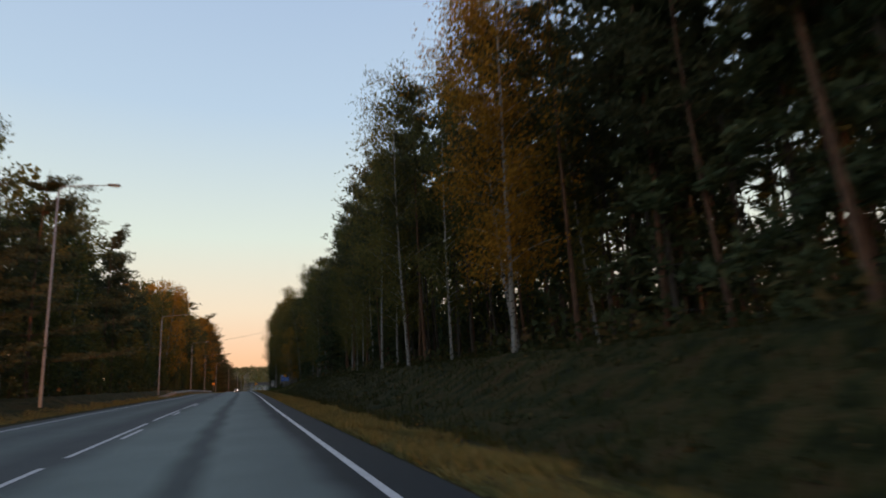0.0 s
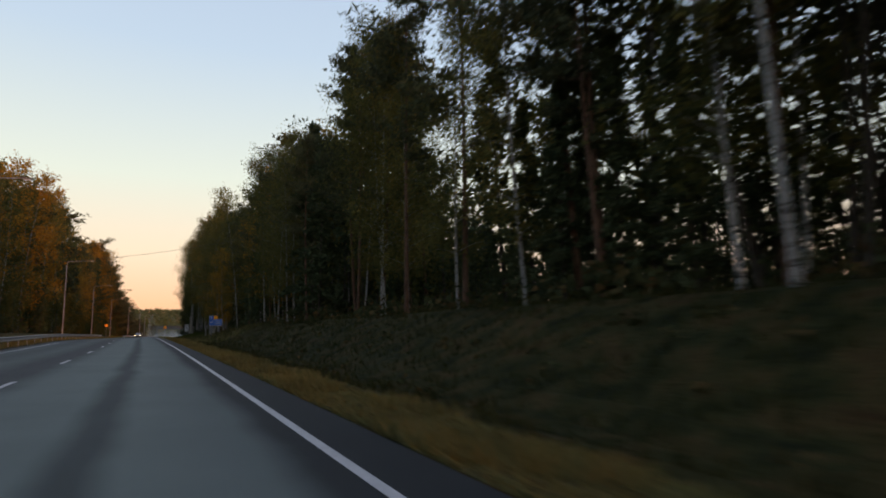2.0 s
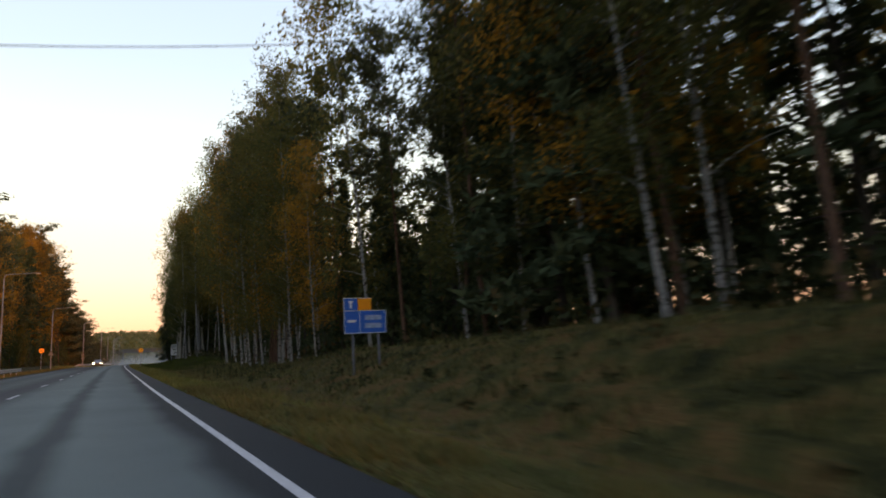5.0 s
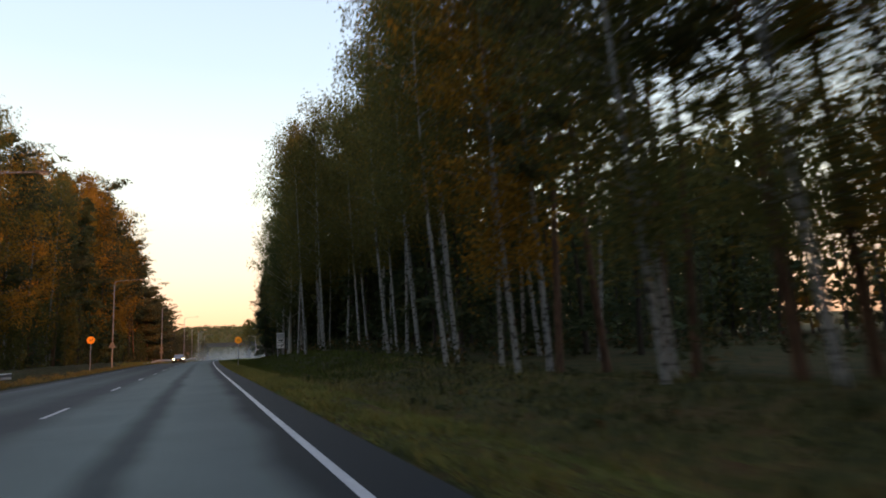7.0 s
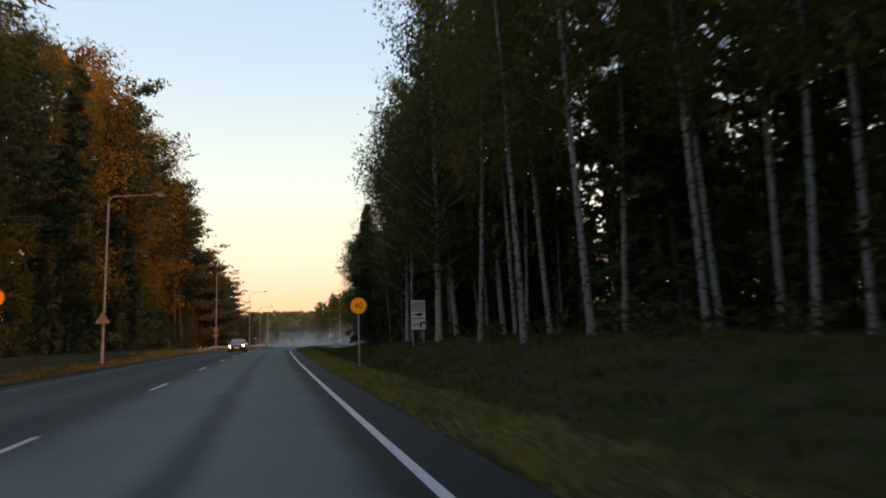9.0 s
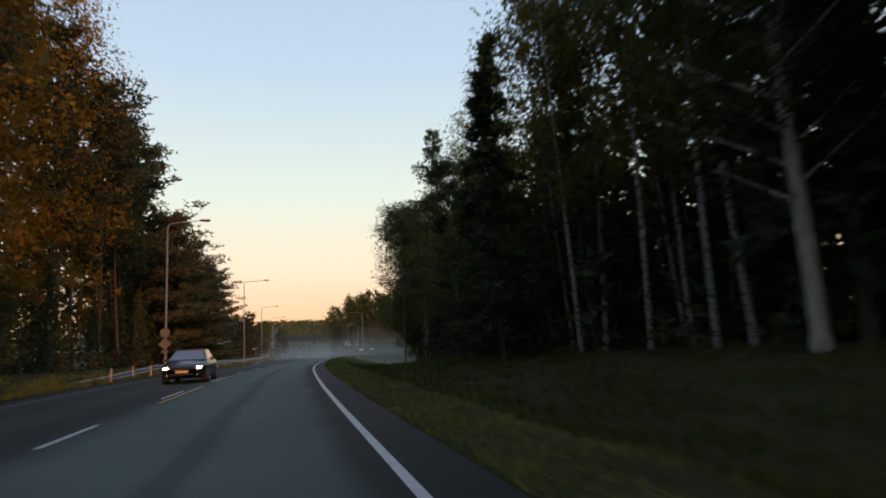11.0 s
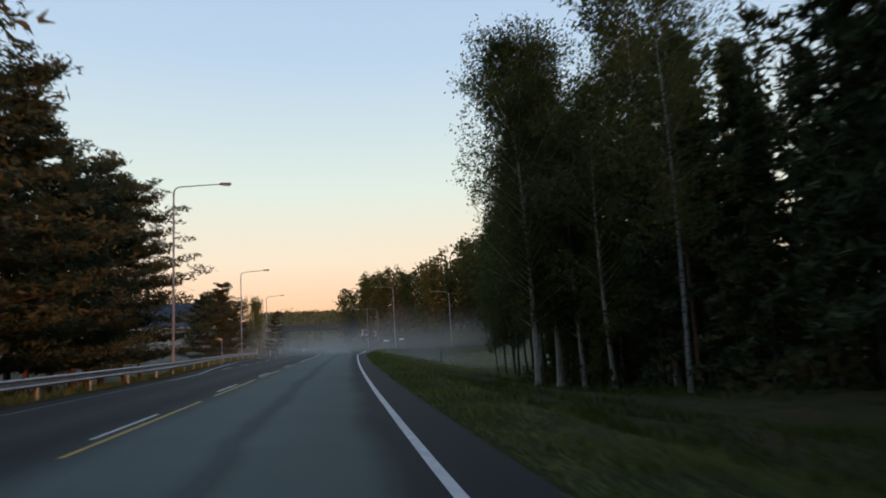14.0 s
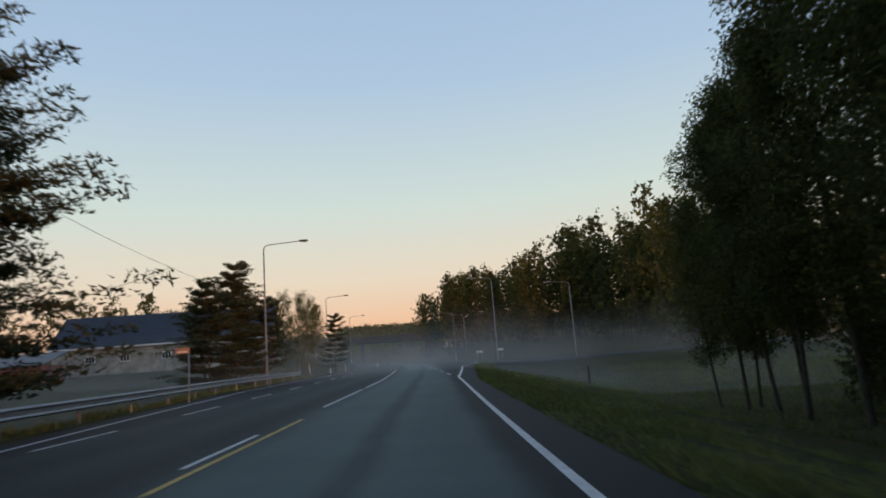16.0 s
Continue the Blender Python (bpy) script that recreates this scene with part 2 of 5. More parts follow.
def left_edge(y):
    """Distance from the right edge line to the left asphalt edge; it widens for a bus bay."""
    return np.interp(y, [320, 334, 352], [-9.5, -10.9, -12.7])


def right_edge(y):
    """The same to the right asphalt edge, which flares at the junction."""
    return np.interp(y, [344, 375, 390, 402], [0.72, 2.6, 5.0, 6.5])


def land_z(y, d):
    """Height of the ground at y, d metres to the right of the right edge line."""
    y, d = np.asarray(y, float), np.asarray(d, float)
    bank = np.interp(y, [-60, 60, 100, 118, 130, 142, 150, 160, 172, 182, 195, 210, 230, 250, 275, 290, 304, 318, 345, 385, 430, 470, 600, 900],
                     [2.0, 1.9, 1.6, 1.5, 1.2, 1.0, 0.45, 0.1, -0.1, 0.25, 0.6, 0.9, 0.95, 0.6, 0.1, -0.3, -1.2, -2.2, -2.5, -0.4, 1.0, 4.0, 6.0, 12.0])
    ditch = np.interp(y, [0, 290, 330], [-0.35, -0.4, -1.2])
    a = d - right_edge(y) + 0.72
    s = np.clip((a - 2.0) / 2.0, 0, 1)
    u = np.clip((a - 4.0) / 6.0, 0, 1)
    right = np.where(a < 0.8, -0.03, np.where(a < 2.0, -0.02 - (a - 0.8) * 0.05, -0.08 + (ditch + 0.08) * s * s * (3 - 2 * s) + (bank - ditch) * u * u * (3 - 2 * u)))
    sink = np.interp(y, [305, 325, 350, 372, 388, 430, 470, 600, 900], [1.6, 2.5, 2.9, 2.2, 0.5, -0.9, -3.9, -5.9, -11.9])
    slope = -0.03 - np.clip((a - 1.2) / 11.5, 0, 1) * sink
    mix = np.clip((y - 300) / 25, 0, 1)
    right = right * (1 - mix) + slope * mix
    e = left_edge(y)
    v = e - d
    low = np.interp(y, [-60, 60, 180, 290, 325, 350, 385, 410, 700], [0.8, 0.8, 0.7, 0.5, -1.3, -1.2, 0.8, 2.0, 8.0])
    w = np.clip((v - 0.9) / 3.5, 0, 1)
    left = np.where(v > -0.1, 0.03 + low * w * w * (3 - 2 * w), -0.06)
    far = np.clip((y - 700) / 700, 0, 1)
    far = far * far * (3 - 2 * far) * (36 + 5 * np.sin(d / 170.0) + 3 * np.sin(d / 61.0 + 1))
    return road_z(y) + far + np.where(d > -4, np.where(a < 0.66, -0.06, right), np.where(d < e + 0.1, left, -0.06))


def place(y, d):
    """A point on the ground."""
    return Vector((float(edge_x(y)) + d, y, float(land_z(y, d))))


# ---- mesh helpers ----
def link_mesh(name, verts, faces, mat, parent=None, label="", smooth_faces=False):
    me = bpy.data.meshes.new(name)
    me.from_pydata([tuple(v) for v in verts], [], [tuple(f) for f in faces])
    for m in (mat if isinstance(mat, (list, tuple)) else [mat]):
        me.materials.append(m)
    if smooth_faces:
        me.polygons.foreach_set("use_smooth", [True] * len(me.polygons))
    ob = new(name, me)
    if parent:
        ob.parent = parent
    return tagged(ob, label) if label else ob


def part(name, bm, mat, parent, label=""):
    me = bpy.data.meshes.new(name)
    bm.to_mesh(me)
    bm.free()
    me.materials.append(mat)
    ob = new(name, me)
    ob.parent = parent
    return tagged(ob, label) if label else ob


def box_bm(sx, sy, sz, at=(0, 0, 0), bevel=0.0, bm=None):
    bm = bm or bmesh.new()
    g = bmesh.ops.create_cube(bm, size=1)["verts"]
    for v in g:
        v.co = Vector((v.co.x * sx + at[0], v.co.y * sy + at[1], v.co.z * sz + at[2]))
    if bevel:
        es = list({e for v in g for e in v.link_edges})
        bmesh.ops.bevel(bm, geom=es, offset=bevel, segments=2, affect="EDGES")
    return bm


def tube(points, radii, sides=6):
    """Vertices and faces of a tube along points."""
    pts = [Vector(p) for p in points]
    verts, faces = [], []
    for i, p in enumerate(pts):
        way = (pts[min(i + 1, len(pts) - 1)] - pts[max(i - 1, 0)]).normalized()
        side = way.cross(Vector((0, 1, 0.01)) if abs(way.y) < 0.9 else Vector((1, 0, 0))).normalized()
        up = side.cross(way)
        for k in range(sides):
            a = 2 * math.pi * k / sides
            verts.append(p + (side * math.cos(a) + up * math.sin(a)) * radii[i])
    for i in range(len(pts) - 1):
        for k in range(sides):
            j = (k + 1) % sides
            faces.append((i * sides + k, i * sides + j, (i + 1) * sides + j, (i + 1) * sides + k))
    faces.append(tuple(range((len(pts) - 1) * sides, len(pts) * sides)))
    return verts, faces


def joined(pieces):
    verts, faces = [], []
    for v, f in pieces:
        o = len(verts)
        verts += v
        faces += [tuple(i + o for i in q) for q in f]
    return verts, faces


def disc_bm(r, thick, sides=32, at=(0, 0, 0)):
    """A disc that faces -y."""
    bm = bmesh.new()
    bmesh.ops.create_cone(bm, cap_ends=True, segments=sides, radius1=r, radius2=r, depth=thick,
                          matrix=pose(*at, 90, 0, 0))
    return bm


def thing(name, at, label, category, group="", turn=0.0):
    ob = new(name)
    ob.matrix_world = pose(*at, 0, 0, turn)
    return tagged(ob, label, category, group)


def text_part(name, body, size, mat, parent, at):
    """Raised letters that face -y, their middle at the given place."""
    cu = bpy.data.curves.new(name, "FONT")
    cu.body, cu.size, cu.align_x, cu.align_y, cu.extrude = body, size, "CENTER", "CENTER", 0.002
    tmp = bpy.data.objects.new(name, cu)
    scene.collection.objects.link(tmp)
    me = bpy.data.meshes.new_from_object(tmp.evaluated_get(bpy.context.evaluated_depsgraph_get()))
    bpy.data.objects.remove(tmp)
    me.materials.append(mat)
    ob = new(name, me)
    ob.parent, ob.matrix_basis = parent, pose(*at, 90, 0, 0)
    return ob


# ---- ground, road, markings ----
def build_ground():
    ys = np.concatenate([np.arange(-80, 460, 3.0), np.arange(460, 1500, 30.0), np.arange(1500, 4200, 400.0)])
    ds = np.concatenate([-np.geomspace(2400, 34, 16), np.arange(-30, -14, 1.6), np.arange(-14, -8.9, 0.3), [-5, 0.2], np.arange(0.6, 12, 0.3),
                         np.arange(12.5, 32, 1.8), np.geomspace(36, 2400, 16)])
    rng = np.random.default_rng(3)
    verts = []
    for y in ys:
        z = land_z(np.full(len(ds), y), ds) + np.where((ds > 2) | (ds < left_edge(y) - 1.5), rng.normal(0, 0.05, len(ds)), 0)
        x0 = float(edge_x(y))
        verts += [(x0 + d, y, q) for d, q in zip(ds, z)]
    w = len(ds)
    faces = [(i * w + j, i * w + j + 1, (i + 1) * w + j + 1, (i + 1) * w + j) for i in range(len(ys) - 1) for j in range(w - 1)]
    g = link_mesh("ground", verts, faces, GROUND, smooth_faces=True)
    return tagged(g, "dark autumn grass and forest floor beside the road", "ground", kind="structure")


def strip(y0, y1, d0, d1, lift, step=3.0):
    """A ribbon on the road between two distances from the edge line (numbers or functions of y)."""
    ys = np.linspace(y0, y1, max(2, int((y1 - y0) / step) + 1))
    f0 = d0 if callable(d0) else (lambda y: d0)
    f1 = d1 if callable(d1) else (lambda y: d1)
    verts = []
    for y in ys:
        x, z = float(edge_x(y)), float(road_z(y)) + lift
        verts += [(x + f0(y), y, z), (x + f1(y), y, z)]
    return verts, [(2 * i, 2 * i + 1, 2 * i + 3, 2 * i + 2) for i in range(len(ys) - 1)]


def build_road():
    ys = np.concatenate([np.arange(-80, 450, 3.0), np.arange(450, 800, 15.0)])
    cols = 14
    verts, us = [], []
    for y in ys:
        e = float(left_edge(y))
        for k in range(cols):
            d = e + (float(right_edge(y)) - e) * k / (cols - 1)
            verts.append((float(edge_x(y)) + d, y, float(road_z(y))))
            us.append(((d + 12.0) / 16.0, y / 16.0))
    faces = [(i * cols + k, i * cols + k + 1, (i + 1) * cols + k + 1, (i + 1) * cols + k) for i in range(len(ys) - 1) for k in range(cols - 1)]
    road = link_mesh("road", verts, faces, ASPHALT, smooth_faces=True)
    uv = road.data.uv_layers.new(name="UVMap")
    for lp in road.data.loops:
        uv.data[lp.index].uv = us[lp.vertex_index]
    tagged(road, "grey asphalt two-lane road with paler worn wheel tracks", "road", kind="structure")
    link_mesh("edge_line", *strip(-60, 348, -0.055, 0.055, 0.005), PAINT, road, "worn white edge line")
    flare = lambda y: float(np.interp(y, [348, 375, 388, 401], [0.0, 1.6, 3.9, 5.4]))
    link_mesh("edge_line", *strip(348, 401, lambda y: flare(y) - 0.075, lambda y: flare(y) + 0.075, 0.005), PAINT, road, "worn white edge line")
    bay = lambda y: float(np.interp(y, [321, 334, 352], [-8.51, -10.1, -11.9]))
    faint = plain("worn_road_paint", (0.20, 0.20, 0.195), 0.7, wear=0.6, scale=3)
    for y0, y1, mat in ((-60, 110, PAINT), (110, 316, faint), (316, 420, PAINT)):
        link_mesh("edge_line", *strip(y0, y1, lambda y: bay(y) - 0.06, lambda y: bay(y) + 0.06, 0.005), mat, road, "worn white edge line")
    return road


ROAD = build_road()
build_ground()
CENTRE = -4.29


def dash(y0, y1, d, width, mat=PAINT, name="lane_dash"):
    d0 = d if callable(d) else (lambda y: d)
    link_mesh(name, *strip(y0, y1, lambda y: d0(y) - width / 2, lambda y: d0(y) + width / 2, 0.006, 1.0), mat, ROAD)


for y0, y1 in ((-10, 0), (1.5, 11.5), (13, 23.2), (24.8, 34.7), (36.4, 46.9)):
    dash(y0, y1, CENTRE - 0.05, 0.10)
    dash(y0 + 3.8, y0 + 7.0, CENTRE + 0.22, 0.10)
for k in range(18):
    dash(58.8 + 11.0 * k, 61.6 + 11.0 * k, CENTRE, 0.11)
for y1 in (261.0, 271.3, 281.4, 291.5, 301.6, 311.0, 320.0, 330.0):
    dash(y1 - 7.7, y1, CENTRE + 0.14, 0.10, YELLOW, "yellow_line")
    dash(y1 - 6.0, y1 - 2.6, CENTRE - 0.12, 0.10)
dash(333.5, 342.6, CENTRE, 0.11)
dash(344, 384, lambda y: CENTRE - 0.6 * max(0.0, (y - 352) / 30), 0.11)
for k in range(10):
    dash(328.2 + 7.2 * k, 331.4 + 7.2 * k, lambda y: float(np.interp(y, [328, 400], [-8.62, -9.4])), 0.11)
for y0 in (352, 361, 370, 379):
    dash(y0, y0 + 4, lambda y: -0.27 - 1.07 * (y - 352) / 30, 0.11)


# ---- side road on the right, past the junction ----
def build_side_road():
    """A lane that leaves over the flare and runs off to the right across the field."""
    knots = ([0, 12, 30, 60, 110, 180], [384, 391, 396, 399, 402, 406])
    verts = []
    rows = np.arange(0, 180, 3.0)
    for q in rows:
        yy = float(np.interp(q, *knots))
        for side in (-3.2, 0, 3.2):
            x = 18.0 + q
            verts.append((x, yy + side, float(land_z(yy + side, x - edge_x(yy + side))) + 0.12))
    faces = [(3 * i + k, 3 * i + 3 + k, 3 * i + 4 + k, 3 * i + 1 + k) for i in range(len(rows) - 1) for k in (0, 1)]
    r = link_mesh("side_road", verts, faces, ASPHALT)
    tagged(r, "grey asphalt side road joining at the junction", "road", kind="structure")


# ---- trees ----
def leaf_arrays(rng, centres, size, droop=0.0):
    """Small pointed leaves about the centres: an array of corners, three to a leaf."""
    n = len(centres)
    a = rng.normal(size=(n, 3))
    a[:, 2] -= droop
    a /= np.linalg.norm(a, axis=1)[:, None]
    b = np.cross(a, rng.normal(size=(n, 3)))
    b /= np.linalg.norm(b, axis=1)[:, None]
    s = size * rng.uniform(0.6, 1.3, n)[:, None]
    return np.stack([centres - a * s, centres + a * s * 0.35 + b * s * 0.62, centres + a * s * 0.75 - b * s * 0.5], 1)


def tuft_arrays(rng, centres, size, blades=4):
    """Needle tufts: narrow triangles fanning out from each centre."""
    out = []
    for _ in range(blades):
        a = rng.normal(size=(len(centres), 3))
        a[:, 2] = a[:, 2] * 0.6 + 0.35
        a /= np.linalg.norm(a, axis=1)[:, None]
        b = np.cross(a, rng.normal(size=(len(centres), 3)))
        b /= np.linalg.norm(b, axis=1)[:, None]
        s = size * rng.uniform(0.7, 1.3, len(centres))[:, None]
        out.append(np.stack([centres + b * s * 0.2, centres - b * s * 0.2, centres + a * s], 1))
    return np.concatenate(out)


def ball(rng, n):
    """Points evenly spread in a unit ball."""
    p = rng.normal(size=(n, 3))
    return p / np.linalg.norm(p, axis=1)[:, None] * rng.uniform(0, 1, n)[:, None] ** 0.4


def arrays_mesh(name, quads, mat):
    n, k = quads.shape[:2]
    me = bpy.data.meshes.new(name)
    me.vertices.add(n * k)
    me.vertices.foreach_set("co", quads.reshape(-1).astype(np.float32))
    me.loops.add(n * k)
    me.loops.foreach_set("vertex_index", np.arange(n * k, dtype=np.int32))
    me.polygons.add(n)
    me.polygons.foreach_set("loop_start", np.arange(0, n * k, k, dtype=np.int32))
    me.update(calc_edges=True)
    me.materials.append(mat)
    return me


def branch_points(rng, base, way, length, droop, steps=4):
    pts = [Vector(base)]
    way = Vector(way).normalized()
    for _ in range(steps):
        way = (way + Vector((rng.normal(0, 0.12), rng.normal(0, 0.12), -droop))).normalized()
        pts.append(pts[-1] + way * length / steps)
    return pts


def grow(kind, seed, h, detail, bare=None):
    """Trunk (with limbs) and crown of one tree: wood vertices, wood faces, and an array of leaf corners."""
    rng = np.random.default_rng(seed)
    lean = rng.normal(0, 0.03 if kind in ("birch", "stand") else 0.018, 2)
    bend = rng.normal(0, 0.35, 2)
    trunk = lambda f: Vector((lean[0] * h * f + bend[0] * math.sin(f * 3), lean[1] * h * f + bend[1] * math.sin(f * 2.6), h * f))
    spec = {"birch": (0.0054, 0.15, 44, 0.145, 0.13), "stand": (0.0056, 0.33, 40, 0.145, 0.10), "pine": (0.0068, 0.33, 28, 0.15, -0.03), "spruce": (0.0085, 0.06, 56, 0.16, 0.10),
            "aspen": (0.0095, 0.16, 60, 0.19, 0.0), "larch": (0.0075, 0.28, 58, 0.36, 0.03), "young": (0.0085, 0.12, 48, 0.38, -0.05), "grove": (0.007, 0.20, 56, 0.16, 0.0), "layered": (0.0085, 0.14, 44, 0.40, -0.02)}[kind]
    thick, low, limbs, reach, droop = spec
    low = low if bare is None else bare
    fs = [0, 0.03, 0.15, 0.35, 0.6, 0.8, 1.0]
    wood = [tube([trunk(f) for f in fs], [h * thick * (1.25 if f == 0 else 1.0) * (1 - f * 0.93) for f in fs], 8 if detail > 0.6 else 5)]
    centres = []
    limbs = int(limbs * (0.55 + 0.45 * detail))
    for i in range(limbs):
        f = low + (1 - low) * ((i + rng.uniform(0, 1)) / limbs) ** (0.9 if kind != "pine" else 0.8)
        f = min(f, 0.985)
        g = (f - low) / (1 - low)
        a = rng.uniform(0, 2 * math.pi)
        if kind == "spruce" or kind == "larch":
            ln = h * reach * min(1.02 - g, 0.68 if kind == "larch" else 1.1) * rng.uniform(0.75, 1.15) + 0.3
            up = 0.05 if kind == "spruce" else 0.12
        elif kind in ("young", "layered"):
            g = math.floor(g * (11 if kind == "young" else 8)) / (11 if kind == "young" else 8)
            f = low + (1 - low) * (g + rng.uniform(0, 0.02))
            ln = h * reach * (1.0 - 0.9 * g * g) * rng.uniform(0.55, 1.15) + 0.3
            up = 0.06 + 0.5 * g
        elif kind == "pine":
            ln = h * reach * (0.55 + 0.75 * math.sin(math.pi * min(1, g * 0.8 + 0.15))) * rng.uniform(0.5, 1.25)
            up = 0.15 + 0.6 * g
        else:
            ln = h * reach * (0.35 + 0.9 * math.sin(math.pi * (0.12 + 0.83 * g))) * rng.uniform(0.6, 1.2)
            up = 0.75 + 0.5 * g
        pts = branch_points(rng, trunk(f), (math.cos(a), math.sin(a), up), ln, droop, 4)
        r0 = max(0.018, h * thick * (1 - f) * 0.36)
        if detail > 0.4:
            wood.append(tube(pts, [r0, r0 * 0.75, r0 * 0.5, r0 * 0.35, 0.008], 4 if detail > 1.2 else 3))
        if kind in ("pine", "young", "layered"):
            for s in np.linspace(0.35, 1.0, 6):
                c = pts[0].lerp(pts[-1], s) if s < 0.5 else pts[int(s * 4) - 1 if s < 1 else 3].lerp(pts[min(4, int(s * 4))], 0.7)
                k = max(1, round((10 if kind == "pine" else 30) * detail * (1.25 if detail >= 1.2 else 1.0)))
                centres.append(np.array(c) + ball(rng, k) * ((0.16 * ln + 0.42, 0.16 * ln + 0.42, 0.34) if kind == "pine" else (0.15 * ln + 0.28, 0.15 * ln + 0.28, 0.16)))
        elif kind == "spruce":
            for s in np.linspace(0.12, 1.0, 8 if detail > 0.35 else 5):
                q = s * 4
                j = min(3, int(q))
                c = pts[j].lerp(pts[j + 1], q - j)
                k = max(1, round((6 if detail > 0.35 else 8) * detail))
                width = 0.40 * ln * (1.1 - s) + 0.15
                o = ball(rng, k) * (width, width, 0.16)
                o[:, 2] -= np.abs(rng.normal(0, 0.22, k))
                centres.append(np.array(c) + o)
        elif kind == "larch":
            n = int(ln * 34 * detail) + 6
            for s in rng.uniform(0.1, 1.0, n) ** 0.8:
                q = s * 4
                j = min(3, int(q))
                o = rng.normal(0, 1, (2, 3)) * (0.10, 0.10, 0.04)
                o[:, 2] -= rng.uniform(0, 1, 2) ** 2 * 0.9
                centres.append(np.array(pts[j].lerp(pts[j + 1], min(1, q - j))) + o)
        else:
            hang = 0.75 if kind in ("birch", "stand") else 0.15
            for s in np.linspace(0.25, 1.0, 6 if detail > 0.2 else 4):
                q = s * 4
                j = min(3, int(q))
                c = pts[j].lerp(pts[j + 1], q - j)
                k = max(1, round(rng.uniform(12, 30) * detail * (1.5 if detail >= 1.2 else 1.0)))
                rad = rng.uniform(0.55, 0.95) + 0.10 * ln
                o = (ball(rng, max(2, k // 5)) * (rad, rad, rad * 0.8))[rng.integers(0, max(2, k // 5), k)] + rng.normal(0, 0.17, (k, 3))
                o[:, 2] -= rng.uniform(0, 1, k) ** 2 * hang * 2 * (0.3 + s * 0.7)
                centres.append(np.array(c) + o)
    centres = np.concatenate(centres)
    if kind in ("birch", "stand", "aspen", "grove"):
        leaves = leaf_arrays(rng, centres, (0.155 if kind in ("birch", "stand") else 0.18) / math.sqrt(detail) * (0.80 if detail >= 1.2 else 1.0 if detail > 0.7 else 1.2), 0.5 if kind in ("birch", "stand") else 0.1)
    elif kind == "larch":
        leaves = tuft_arrays(rng, centres, 0.20, 2)
    else:
        leaves = tuft_arrays(rng, centres, (0.22 if kind in ("young", "layered") else 0.42 if kind == "pine" and detail >= 1.2 else 0.54) / detail ** 0.3, 2)
    return (*joined(wood), leaves)


BARKS = {"birch": BARK_BIRCH, "stand": BARK_BIRCH, "pine": BARK_PINE, "spruce": BARK_SPRUCE, "aspen": BARK_ASPEN, "larch": BARK_SPRUCE, "young": BARK_PINE, "grove": BARK_SPRUCE, "layered": BARK_PINE}
LEAVES = {"birch": LEAF_GREEN, "stand": LEAF_GREEN, "pine": NEEDLE_PINE, "spruce": NEEDLE_SPRUCE, "aspen": LEAF_ASPEN, "larch": NEEDLE_SPRUCE, "young": NEEDLE_PINE, "gold": LEAF_GOLD_LIT, "grove": LEAF_ASPEN, "layered": NEEDLE_PINE}
LABELS = {"stand": "tall birch with a long bare white trunk and high crown", "birch": "slender birch with white bark and drooping green-yellow leaves", "gold": "birch with white bark and golden autumn leaves, warm light in their colour",
          "pine": "tall pine with bare reddish trunk and dark crown", "spruce": "dense dark green spruce with drooping boughs",
          "aspen": "tall aspen with pale grey trunk and green crown", "larch": "thin larch with drooping feathery twigs", "young": "bushy pine with layered spreading branches", "grove": "bushy aspen with thin trunk and low dark green crown", "layered": "wide pine with long flat open branch layers"}
PROTO = {}


def proto(kind, k, h, detail):
    """One tree of its kind, built once per variant and size class; later ones share its meshes."""
    key = (kind, k, h, detail)
    if key not in PROTO:
        grown = "birch" if kind == "gold" else kind
        v, f, leaves = grow(grown, 17 * k + len(kind) + int(h), h, detail)
        name = {"gold": "birch_tree", "stand": "birch_tree", "young": "pine_tree", "layered": "pine_tree", "grove": "aspen_tree"}.get(kind, kind + "_tree")
        root = tagged(new(name), LABELS[kind], "tree", "roadside forest trees")
        link_mesh("trunk", v, f, BARKS[grown], root, smooth_faces=True)
        crown = new("crown", arrays_mesh("crown", leaves, LEAVES[kind]))
        crown.parent = root
        PROTO[key] = [root, False]
    return PROTO[key]


def plant(kind, y, d, h, k=0, turn=0.0, detail=1.0, lean=0.0):
    size = {"birch": 22, "stand": 22, "gold": 22, "pine": 23, "spruce": 21, "aspen": 20, "larch": 21, "young": 13, "grove": 18, "layered": 19}[kind]
    entry = proto(kind, k, size, detail)
    p = place(y, d)
    m = pose(p.x, p.y, p.z - 0.1, 0, lean, 0) @ pose(0, 0, 0, 0, 0, turn) @ Matrix.Scale(h / size, 4)
    if not entry[1]:
        entry[1] = True
        entry[0].matrix_world = m
        return entry[0]
    ob = copy_thing(entry[0], pose(0, 0, 0))
    ob.matrix_basis = m
    return ob


build_side_road()
rt = random.Random(11)


def pick(mix):
    r = rt.random() * sum(w for _, w in mix)
    for kind, w in mix:
        r -= w
        if r <= 0:
            return kind
    return mix[-1][0]


def open_ground(y, d):
    """Where no tree stands: a felled patch in the pines, the clearing and the strip before the notice board."""
    if 10 < d < 22 and 60 < y < 77 and rt.random() < 0.25:
        return True
    return (13 < d < 50 and 71.5 + 1.0 * (d - 12) < y < 80.5 + 0.88 * (d - 12)) or (158 < y < 176 and 12 < d < 42) or (200 < y < 246 and 0 < d < 8.7)


